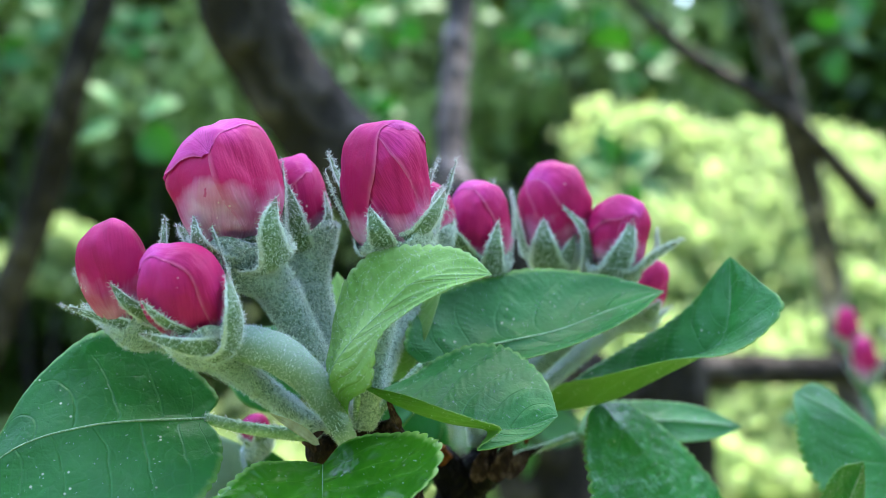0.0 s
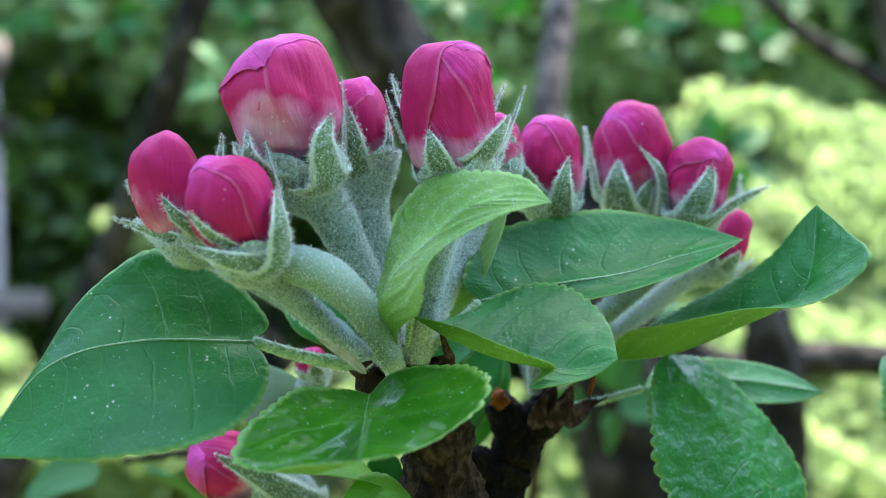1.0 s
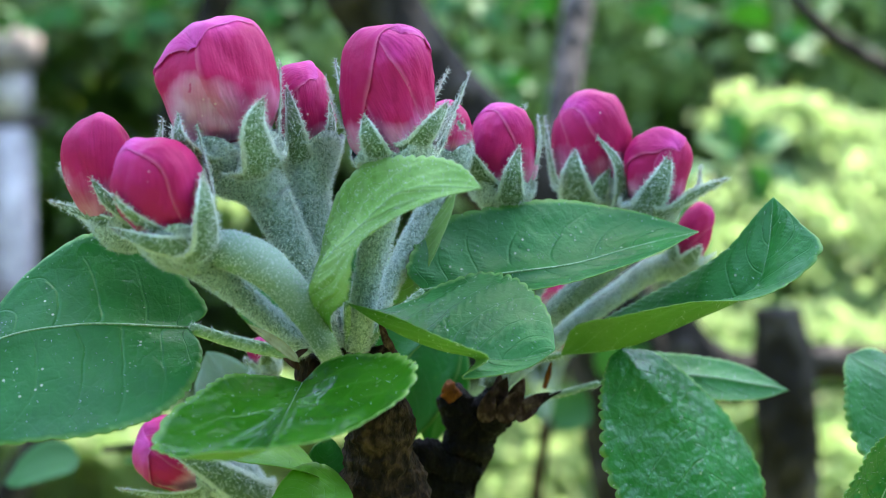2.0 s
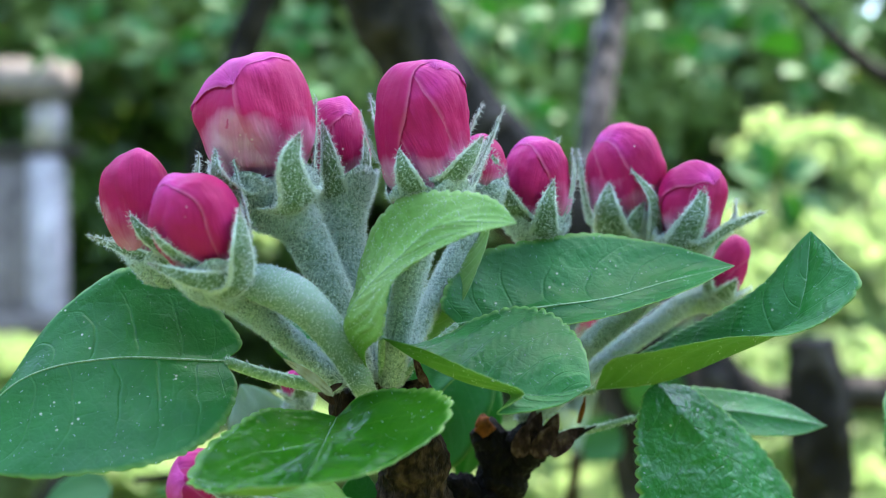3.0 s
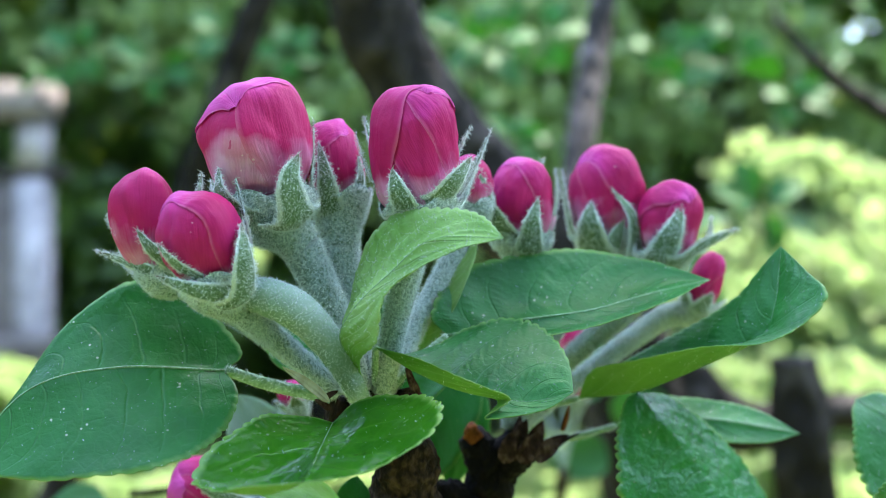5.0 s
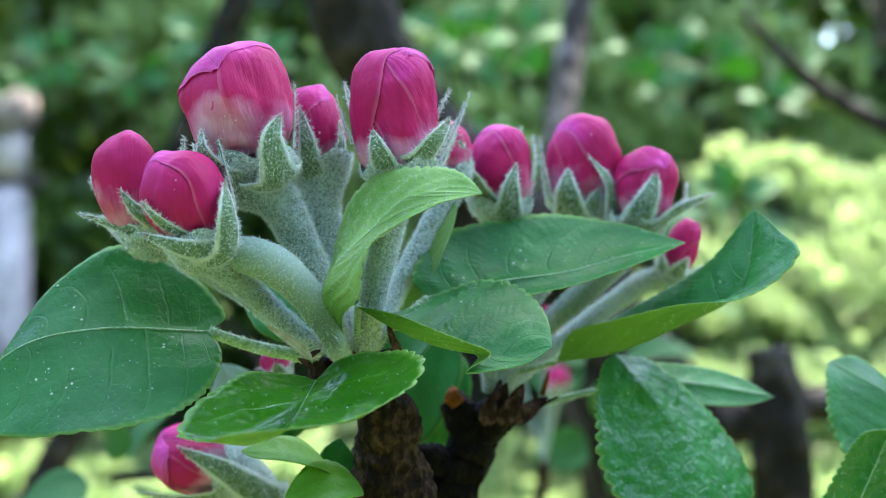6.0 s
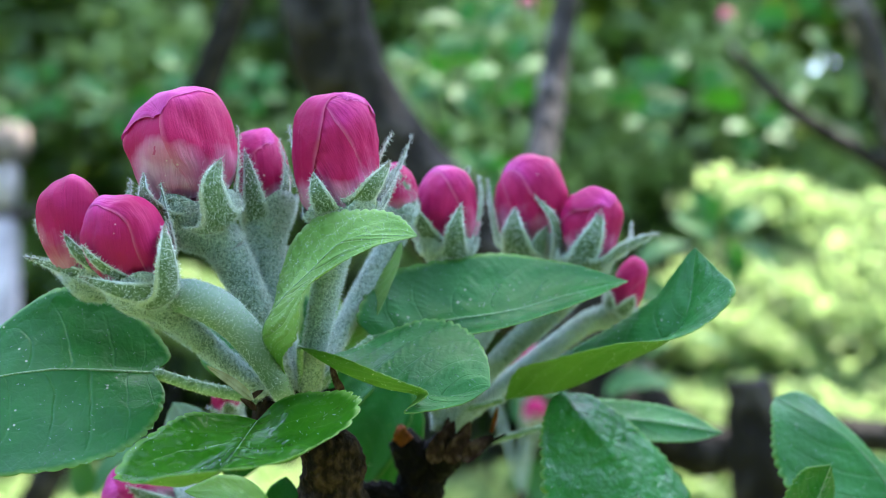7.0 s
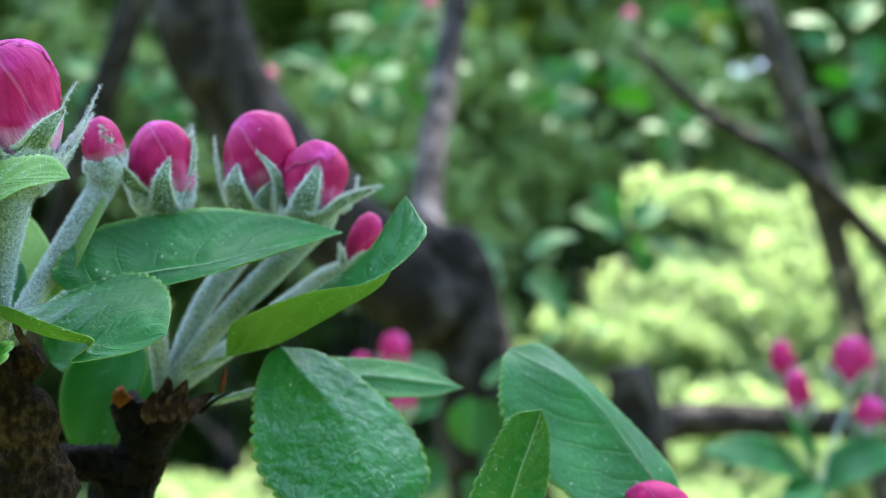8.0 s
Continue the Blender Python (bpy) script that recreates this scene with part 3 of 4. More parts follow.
def bush(name, lumps, count, size, mats, label, category, seed, stem_mat=None, **kw):
    base = V(lumps[0][0])
    ob = thing(name, (base[0], base[1], -135), label, category)
    shapes = [leaves(count, ball(c, s), size, seed + i, **kw) for i, (c, s) in enumerate(lumps)]
    part("crown", join(*shapes), mats, ob, "", "stuff")
    for i, (c, s) in enumerate(lumps):
        part("stem", tube([(base[0], base[1], -136), (0.6 * base[0] + 0.4 * c[0], 0.5 * base[1] + 0.5 * c[1], 0.5 * c[2] - 68), V(c)], [2.2, 1.5, 0.6], 8, 14, 0.1), stem_mat or BARK, ob)
    return ob


# hedge that closes the view
rng0 = np.random.default_rng(5)
for row, deep in enumerate((560, 700, 840)):
    for i, x in enumerate(range(-620, 860, 128)):
        lumps = [((x + 60 * row + rng0.uniform(-30, 30), deep + rng0.uniform(-40, 40), zc), (105, 60, 80)) for zc in (-90, 0, 95, 190, 290)]
        bush("hedge_bush", lumps, 1400, 15, HEDGE, "dark green leafy hedge bush, dappled light partly put into its colour", "bush", 100 + 7 * i + 400 * row, spread=1.2)
# unseen bushes added behind and beside the camera, closing the clearing to low sky
for i, (x, y) in enumerate([(-420, y) for y in range(-160, 520, 130)] + [(520, y) for y in range(-160, 520, 130)] + [(x, -260) for x in range(-360, 500, 130)]):
    lumps = [((x + rng0.uniform(-30, 30), y + rng0.uniform(-30, 30), zc), (100, 90, 85)) for zc in (-80, 40, 150)]
    bush("hedge_bush", lumps, 500, 26, HEDGE, "dark green leafy hedge bush, dappled light partly put into its colour", "bush", 1300 + 7 * i, spread=1.2)
# sunlit bushes
rng1 = np.random.default_rng(77)
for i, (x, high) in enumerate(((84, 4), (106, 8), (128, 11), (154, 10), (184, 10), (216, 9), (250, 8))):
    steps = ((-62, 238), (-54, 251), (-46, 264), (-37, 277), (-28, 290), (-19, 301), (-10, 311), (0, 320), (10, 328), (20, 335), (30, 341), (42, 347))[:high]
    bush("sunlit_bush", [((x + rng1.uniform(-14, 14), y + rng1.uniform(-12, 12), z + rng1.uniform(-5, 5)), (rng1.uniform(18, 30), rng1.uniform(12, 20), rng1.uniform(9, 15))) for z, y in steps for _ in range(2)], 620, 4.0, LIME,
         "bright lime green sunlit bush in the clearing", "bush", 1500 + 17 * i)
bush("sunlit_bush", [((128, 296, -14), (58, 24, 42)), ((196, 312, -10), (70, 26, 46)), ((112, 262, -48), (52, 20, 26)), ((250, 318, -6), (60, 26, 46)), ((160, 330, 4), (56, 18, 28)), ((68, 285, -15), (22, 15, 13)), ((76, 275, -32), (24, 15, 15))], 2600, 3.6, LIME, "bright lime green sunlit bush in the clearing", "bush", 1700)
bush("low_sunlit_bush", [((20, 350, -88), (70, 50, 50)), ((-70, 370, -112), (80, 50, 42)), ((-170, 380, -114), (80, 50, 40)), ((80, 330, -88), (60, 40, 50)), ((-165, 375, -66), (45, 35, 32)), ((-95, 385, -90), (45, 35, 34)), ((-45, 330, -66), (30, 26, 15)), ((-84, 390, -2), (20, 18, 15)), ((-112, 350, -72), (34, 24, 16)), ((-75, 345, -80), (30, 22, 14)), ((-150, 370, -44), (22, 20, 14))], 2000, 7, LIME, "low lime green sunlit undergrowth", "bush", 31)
# pale bushes stand for sunlit parts of the hedge, the sun in their colour
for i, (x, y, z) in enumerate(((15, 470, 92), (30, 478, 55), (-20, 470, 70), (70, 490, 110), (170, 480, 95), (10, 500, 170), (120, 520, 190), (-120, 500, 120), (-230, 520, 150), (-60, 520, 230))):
    bush("sun_toned_hedge_bush", [((x, y, z), (52, 32, 40)), ((x + 30, y + 10, z - 45), (45, 30, 35))], 420, 10, SUN_TONED_HEDGE, "light green leafy bush with dappled sun put into its leaf colour", "bush", 800 + 9 * i, spread=1.2)
# the apple tree, with an unseen leafy crown added to shade the blossom
tree = thing("apple_tree", (70, 85, -135), "dark barked apple tree with spreading branches, unseen leafy crown added for shade", "tree")
# lumps set where they keep the sun off blossom and left sprigs
shade_crown_lumps = [((100, 135, 290), (88, 68, 38)), ((40, 125, 300), (62, 58, 35)), ((170, 135, 285), (62, 58, 38)), ((20, 235, 300), (70, 52, 35))]
part("crown", join(*[leaves((1900, 1100, 1100, 1000)[i], ball(c, s), 7.5, 200 + i) for i, (c, s) in enumerate(shade_crown_lumps)]), FOLIAGE, tree, "", "stuff")
part("trunk", tube([(26, 66, -136), (24, 62, -70), (12.4, 54.0, -4.5), (10.4, 55.0, -0.0), (10.3, 58.0, 3.9)], [7, 5.2, 2.9, 1.9, 1.1], 20, 50, 0.12), BARK, tree)
part("limb", tube([(11.0, 53.0, -2.2), (5.2, 52.0, 2.9), (-1.0, 51.0, 10.7), (-3.4, 50.0, 17.4), (-3.9, 52.0, 32.4)], [3.0, 2.9, 2.7, 2.7, 2.6], 20, 60, 0.1), BARK, tree)
part("limb", tube([(10.0, 53.0, -0.8), (10.8, 62.0, 6.7), (13.3, 69.0, 17.3), (15.2, 72.0, 26.4), (18.4, 78.0, 45.8)], [1.7, 1.15, 1.1, 1.05, 0.9], 16, 50, 0.1), SUN_PAINTED_BARK, tree)
part("limb", tube([(86, 136, -136), (84, 134, -70), (77.5, 131.0, -18.0), (73.3, 127.0, -2.8), (67.0, 122.0, 14.7), (60.3, 118.0, 32.0), (56.4, 118.0, 42.5), (54.4, 120.0, 59.9)], [3.0, 2.6, 2.1, 2.0, 2.0, 1.9, 1.8, 1.4], 16, 70, 0.1), SUN_PAINTED_BARK, tree)
part("limb", tube([(78.6, 122.0, 0.7), (64.4, 118.0, 13.5), (51.4, 118.0, 21.9), (42.3, 118.0, 30.9)], [1.4, 1.2, 1.0, 0.7], 14, 50, 0.1), BARK, tree)
part("limb", tube([(15.2, 56.0, -6.9), (20.3, 56.0, -10.8), (26.4, 56.0, -9.9), (33.8, 56.0, -10.3), (47.3, 58.0, -11.8)], [2.6, 1.8, 1.25, 1.1, 1.0], 14, 40, 0.12), BARK, tree)
part("limb", tube([(25, 62, -62), (23, 52, -26), (21.7, 47.5, -14), (21.2, 47.0, -9), (20.9, 47.0, -5.6)], [3.4, 2.2, 1.7, 1.65, 1.45], 18, 40, 0.15), BARK, tree, "short dark sawn-off limb")
part("branch", tube([(24, 62, -72), (15, 42, -36), (8, 24, -19.5), (2.5, 10, -12.5), (-1, 5.5, -10.5), (-4, 4.5, -9.6)], [2.2, 1.6, 1.2, 0.95, 0.75, 0.4], 16, 50, 0.12), BARK, tree, "knobbly bearing branch")
part("limb", tube([(-62, 112, -136), (-62, 112, -70), (-36.7, 110.0, -14.2), (-27.4, 105.0, 3.9), (-21.6, 100.0, 17.9), (-17.3, 98.0, 28.2), (-12.3, 96.0, 42.2)], [2.6, 2.3, 1.9, 1.8, 1.7, 1.6, 1.2], 14, 60, 0.1), BARK, tree)

# ---- weathered fence ----
fence = thing("fence", (-170, 430, -135), "weathered pale wooden fence in sunlight", "fence")


def board(lo, hi):
    (x0, y0, z0), (x1, y1, z1) = lo, hi
    v = [(x, y, z) for x in (x0, x1) for y in (y0, y1) for z in (z0, z1)]
    bm = bmesh.new()
    vs = [bm.verts.new(p) for p in v]
    for f in ((0, 1, 3, 2), (4, 6, 7, 5), (0, 4, 5, 1), (2, 3, 7, 6), (0, 2, 6, 4), (1, 5, 7, 3)):
        bm.faces.new([vs[k] for k in f])
    bmesh.ops.bevel(bm, geom=bm.edges[:], offset=0.6, segments=2, affect="EDGES")
    out = [tuple(w.co) for w in bm.verts], [[w.index for w in f.verts] for f in bm.faces]
    bm.free()
    return out


for x in (-170, -232):
    part("post", board((x, 425, -136), (x + 13, 436, 36)), WOOD, fence)
    part("post_head", board((x + 0.5, 425.5, 41), (x + 12.5, 435.5, 60)), WOOD, fence)
# no real board: a dark strip stands for shade that breaks the posts
part("shade_band", board((-300, 426, 36), (-150, 435, 41)), SHADE_WOOD, fence, "dark strip added for a band of shade across the posts")
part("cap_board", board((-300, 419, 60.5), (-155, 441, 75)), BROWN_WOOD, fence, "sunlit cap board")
part("rail", board((-300, 418, -38), (-136, 424.5, -28)), BROWN_WOOD, fence)
for k in range(5):
    part("panel_board", board((-219 + 10.2 * k, 428, -130), (-209.4 + 10.2 * k, 431, 35)), BROWN_WOOD, fence)

# ---- single sprigs and buds between the blossom and the hedge ----


def plain_leaf(parent, base, tip, up, width, seed, mats=None, droop=0.12, rows=26, cols=6):
    base, tip = V(base), V(tip)
    along = tip - base
    side = unit(np.cross(along, up))
    nor = unit(np.cross(side, along))
    ln = np.linalg.norm(along)
    at_ = lambda t, w, h: base + along * t + side * w + nor * h
    mid = [base, at_(0.35, 0, droop * ln * 0.6), at_(0.7, 0, droop * ln * 0.5), tip]
    rail = lambda sg: [at_(0.1, sg * width * 0.75, 0.2 * width), at_(0.35, sg * width, 0.25 * width + droop * ln * 0.5), at_(0.65, sg * width * 0.85, 0.2 * width + droop * ln * 0.4), at_(0.88, sg * width * 0.4, 0.05 * width)]
    return leaf(parent, mid, rail(-1), rail(1), rows=rows, cols=cols, seed=seed, rib=0, fuzz=0, up=tuple(nor), mats=mats, teeth=14)


def sprig(centre, size, count, seed, up=(0, -0.6, 0.7), label="green apple leaves on a thin twig", mats=None):
    rng = np.random.default_rng(seed)
    c = V(centre)
    ob = thing("apple_sprig", c, label, "leaf sprig", "apple leaf sprigs")
    end = c + rng.normal(size=3) * (2, 2, 1) + (0, 6, -size)
    part("twig", tube([end, 0.5 * (end + c) + rng.normal(size=3) * 0.5, c], [0.22, 0.17, 0.1], 8, 12), BARK, ob)
    for k in range(count):
        a = 2 * math.pi * k / count + rng.uniform(0, 1.2) + seed
        way = V((math.cos(a), rng.uniform(-0.5, 0.3), math.sin(a) * 0.8))
        plain_leaf(ob, c + way * 0.25 * size, c + way * size * rng.uniform(0.9, 1.2), unit(V(up) + 0.5 * rng.normal(size=3)), size * rng.uniform(0.27, 0.36), seed + k, mats or [FAR_LEAF, FAR_LEAF])
    return ob


sprig((16.6, 60.0, 1.1), 4.6, 4, 41)
sprig((32.0, 89.0, 5.4), 5.0, 4, 42)
sprig((4.3, 90.0, 22.6), 4.6, 4, 43)
sprig((11.1, 46.0, -6.3), 4.6, 4, 44)
sprig((20.3, 60.0, -3.6), 2.6, 3, 45)
sprig((59.4, 95.0, 25.9), 6.0, 5, 46)
sprig((52.9, 120.0, 34.2), 6.0, 5, 47)
sprig((34.5, 120.0, 27.1), 4.6, 4, 48)
sprig((56.5, 90.0, 18.2), 5.0, 5, 49)
sprig((10.7, 44.0, -10.1), 3.8, 4, 50)
sprig((11.2, 130.0, 36.2), 6.0, 5, 51)
sprig((-13.6, 80.0, 11.4), 5.0, 4, 52)
sprig((7.0, 100.0, 23.4), 5.0, 4, 53)
for k, place in enumerate(((-50.07, 140.00, 30.62), (-42.12, 150.00, 30.03), (-70.30, 180.00, 33.50), (-32.79, 160.00, 37.82), (-24.02, 170.00, 36.61), (13.91, 140.00, 28.19), (18.27, 150.00, 35.20), (37.68, 160.00, 34.61), (44.69, 170.00, 29.83), (38.12, 120.00, 25.56), (61.35, 150.00, 30.03), (64.03, 170.00, 27.90), (39.18, 110.00, 5.75), (9.87, 190.00, 30.94), (17.12, 200.00, 24.58))):
    sprig(place, 5.5 + 1.5 * math.sin(2.3 * k), 4 + k % 3, 300 + 7 * k)
sprig((-8.00, 16.00, -6.47), 2.6, 4, 611)

# ---- the blossom: first cluster ----
A = thing("apple_blossom_cluster", (-0.36, 2.60, -3.54), "pink apple buds on felted stalks above a brown spur", "blossom cluster", "apple blossom clusters")
part("spur", tube([(-0.4, 5.2, -10.4), (-0.32, 3.40, -5.44), (-0.13, 3.00, -4.28), (-0.07, 2.80, -3.55), (-0.18, 2.70, -3.06), (-0.56, 2.60, -2.48), (-0.85, 2.50, -2.21)], [0.95, 0.85, 0.68, 0.52, 0.42, 0.34, 0.2], 36, 150, 0.28, 1.5), SPUR, A, "rough brown spur bark")
part("spur_head", tube([(-1.23, 2.50, -2.39), (-0.75, 2.80, -2.52), (-0.24, 2.80, -2.44), (0.10, 2.70, -2.21)], [0.2, 0.42, 0.36, 0.2], 24, 50, 0.25, 1.6), SPUR, A)
for p, q, w in (((-1.30, 2.10, -2.19), (-1.07, 1.90, -2.02), 0.05), ((-1.19, 2.00, -2.32), (-1.40, 1.80, -2.13), 0.05), ((0.02, 2.40, -2.09), (-0.10, 2.20, -1.63), 0.05), ((0.10, 2.40, -2.17), (-0.05, 2.20, -1.81), 0.05)):
    plain_leaf(A, p, q, (0, -0.8, 0.5), w, 3, [SCALE, SCALE])
plain_leaf(A, (-1.15, 1.50, -2.14), (-1.80, 1.25, -1.60), (0, -0.8, 0.5), 0.07, 5, [STRAW, STRAW])
bud(A, (-3.55, 1.90, -0.26), (-4.00, 1.70, 1.05), 0.51, [(-1.23, 2.50, -2.10), (-2.19, 2.20, -1.24), (-3.13, 2.00, -0.58)], 0.5, 1, corners=(((0.1, -0.3, 1), 0.16, 0.32), ((0.75, -0.3, 0.5), 0.1, 0.3)), stalk_r=0.17, lean=(32, 22, 18, 16, 34), lengths=(0.85, 0.9, 1, 1, 0.9),
    sepals=(((-4.13, 1.75, 0.06), (-4.25, 1.60, 0.30), (-4.39, 1.75, 0.56), 0.12), ((-3.39, 1.35, -0.17), (-3.62, 1.25, 0.05), (-3.83, 1.30, 0.31), 0.13), ((-3.03, 1.70, -0.59), (-3.73, 1.50, -0.27), (-4.69, 2.19, 0.04), 0.16), ((-3.28, 2.50, 0.32), (-3.23, 2.55, 0.82), (-3.19, 2.60, 1.23), 0.11)))
bud(A, (-2.66, 1.00, -0.43), (-3.01, 0.80, 0.83), 0.57, [(-1.14, 2.40, -2.09), (-1.82, 1.80, -1.37), (-2.37, 1.30, -0.82)], 0.9, 2, corners=(((0.25, -0.4, 0.9), 0.08, 0.3), ((-0.8, -0.3, 0.2), 0.06, 0.3)), box=0.82, stalk_r=0.2, sepal_wide=0.5, lean=(30, 15, 18, 18, 66), lengths=(0.75, 1.2, 1.0, 1.0, 1.9),
    sepals=(((-2.14, 0.62, -0.60), (-2.15, 0.45, -0.10), (-2.26, 0.70, 0.40), 0.26), ((-2.13, 1.15, 0.06), (-2.33, 1.20, 0.64), (-2.48, 1.35, 1.16), 0.08), ((-2.43, 0.55, -0.61), (-2.85, 0.42, -0.51), (-3.40, 0.60, -0.32), 0.18), ((-2.87, 0.55, -0.39), (-3.16, 0.45, -0.12), (-3.34, 0.50, 0.09), 0.11)))
bud(A, (-2.08, 2.00, 0.73), (-2.36, 1.80, 2.45), 0.80, [(-0.82, 2.50, -2.10), (-1.14, 2.30, -1.00), (-1.61, 2.10, 0.07)], 0.74, 3, corners=(((-0.95, -0.35, 0.22), 0.13, 0.26), ((0.2, -0.5, 0.85), 0.05, 0.5)), box=0.86, sepal_wide=0.4, sepal_long=0.46, lengths=(0.85, 1.1, 1.45, 1, 0.8), hair=13000, stalk_r=0.3,
    sepals=(((-2.46, 1.25, 0.51), (-2.64, 1.10, 0.82), (-2.67, 1.25, 1.17), 0.19), ((-1.50, 1.20, 0.46), (-1.62, 1.02, 0.95), (-1.54, 1.20, 1.35), 0.29), ((-1.37, 2.00, 0.83), (-1.42, 1.95, 1.42), (-1.42, 2.00, 1.95), 0.09)))
bud(A, (-1.14, 2.90, 0.80), (-1.32, 3.00, 2.00), 0.48, [(-0.74, 2.70, -2.13), (-0.93, 2.70, -1.03), (-1.12, 2.80, 0.07)], 0.9, 4, sepal_long=0.85, sepal_wide=0.56, stalk_r=0.3, cup_wide=1.1, hair=11000,
    sepals=(((-1.21, 2.45, 0.55), (-1.27, 2.35, 1.06), (-1.40, 2.50, 1.67), 0.22), ((-0.89, 2.70, 0.73), (-0.78, 2.65, 1.06), (-0.83, 2.80, 1.51), 0.16)))
bud(A, (0.15, 2.00, 0.59), (0.04, 2.00, 2.34), 0.68, [(-0.44, 2.50, -2.10), (-0.27, 2.20, -1.16), (0.02, 2.00, 0.07)], 0.02, 5, corners=(((-0.35, -0.2, 0.95), 0.1, 0.28), ((0.5, -0.2, 0.8), 0.1, 0.3)), twist=-0.95, sepal_wide=0.42, sepal_long=0.44, lean=(18, 14, 26, 24, 20), lengths=(1.2, 0.85, 1.15, 1.5, 1.2), skew=(-0.02, 0, 0), box=0.46, hair=11000, stalk_r=0.24,
    sepals=(((0.77, 2.20, 0.74), (0.97, 2.35, 1.24), (1.22, 2.50, 1.87), 0.11), ((-0.12, 1.45, 0.55), (-0.18, 1.30, 0.86), (-0.26, 1.42, 1.17), 0.24), ((0.45, 1.50, 0.65), (0.67, 1.45, 1.00), (0.89, 1.70, 1.36), 0.23), ((0.64, 2.20, 1.13), (0.72, 2.20, 1.50), (0.91, 2.30, 1.87), 0.16), ((-0.43, 2.00, 0.71), (-0.65, 2.00, 1.18), (-0.82, 2.10, 1.75), 0.12), ((-0.60, 2.60, 1.48), (-0.64, 2.65, 1.77), (-0.73, 2.70, 2.07), 0.09)))
bud(A, (1.00, 3.60, 0.71), (0.93, 3.70, 1.55), 0.36, [(-0.40, 2.70, -2.13), (0.11, 3.20, -1.06), (0.91, 3.60, 0.34)], 0.3, 6,
    sepals=(((1.21, 3.40, 0.82), (1.12, 3.35, 1.13), (1.01, 3.40, 1.39), 0.14),))
leaf(A, [(-2.78, 2.30, -1.76), (-4.32, 1.90, -1.67), (-5.49, 1.60, -1.98), (-6.35, 1.30, -3.09)], [(-2.50, 1.80, -2.09), (-2.74, 1.20, -2.62), (-3.41, 0.80, -2.93), (-4.49, 0.70, -3.05), (-5.46, 0.90, -3.05)],
     [(-2.60, 2.60, -1.46), (-3.31, 2.85, -0.78), (-4.23, 2.80, -0.43), (-5.12, 2.40, -1.01), (-5.76, 1.90, -2.06)], [(-1.24, 2.60, -2.20), (-2.07, 2.50, -2.02)], seed=3, tooth=0.016, stem_r=0.085, rib=0.24, quilt=0.008, bulge=(0.04, 0.03), label="large flat green apple leaf")
leaf(A, [(-1.12, 1.60, -2.44), (-1.17, 0.60, -2.58), (-1.20, -0.40, -2.70), (-1.21, -1.10, -2.74)], [(-0.77, 1.60, -2.18), (-0.21, 1.30, -1.99), (0.31, 0.80, -2.02), (0.41, 0.30, -2.20), (-0.05, -0.30, -2.56), (-0.71, -0.80, -2.73)],
     [(-1.47, 1.50, -2.32), (-2.06, 1.30, -2.29), (-2.53, 0.90, -2.56), (-2.80, 0.20, -2.94), (-2.35, -0.50, -2.93), (-1.75, -0.90, -2.81)], mats=[LEAF_GLOSS, LEAF_BACK], rib=0.07, fuzz=250, seed=4, bulge=(0.1, 0.16), ripple=0.1, label="glossy bright green apple leaf")
strap = tube([(-0.62, 2.30, -2.53), (-0.84, 1.80, -1.93), (-1.15, 1.40, -1.31), (-1.53, 1.20, -0.87), (-1.99, 1.20, -0.64), (-2.40, 1.40, -0.62), (-2.62, 1.60, -0.72)], [0.12, 0.17, 0.23, 0.28, 0.27, 0.21, 0.1], 18, 44, 0.05, 1.0)
young = part("leaf", strap, LEAF_FELT, A, "young rolled leaf covered in pale felt")
part("fuzz", hairs(strap, 7000, 0.05, 8, 0.7), HAIR, young, "", "stuff")
leaf(A, [(-0.67, 2.20, -2.14), (-0.90, 1.40, -1.49), (-0.97, 1.10, -1.12), (-0.71, 0.95, -0.72), (-0.27, 0.80, -0.31), (0.31, 0.60, 0.15), (1.25, 0.40, 0.15)],
     [(-0.72, 1.30, -1.56), (-0.47, 0.60, -1.23), (-0.32, 0.40, -0.61), (0.13, 0.35, -0.21), (0.67, 0.30, 0.02)],
     [(-0.98, 1.70, -1.20), (-0.87, 1.90, -0.67), (-0.68, 1.90, -0.08), (-0.28, 1.70, 0.47), (0.41, 1.20, 0.60), (1.01, 0.70, 0.43)], mats=[LEAF_YOUNG, LEAF_YOUNG], seed=6, quilt=0.07, ripple=0.09, tooth=0.05, bulge=(0.08, 0.1), fuzz=2600, label="young light green downy leaf")
leaf(A, [(0.53, 2.90, -1.30), (1.68, 2.90, -1.06), (2.77, 3.00, -0.92), (3.78, 3.30, -0.67), (4.84, 3.70, -0.46)], [(0.74, 2.65, -1.43), (2.09, 2.45, -1.26), (3.27, 2.50, -1.00), (4.08, 2.90, -0.72)],
     [(0.29, 3.00, -0.94), (0.82, 3.50, -0.26), (2.38, 3.90, 0.04), (3.76, 4.00, -0.11)], [(-0.40, 2.60, -2.20), (0.02, 2.70, -1.70)], rib=0.4, tooth=0.026, seed=7, label="smooth blue-green apple leaf")
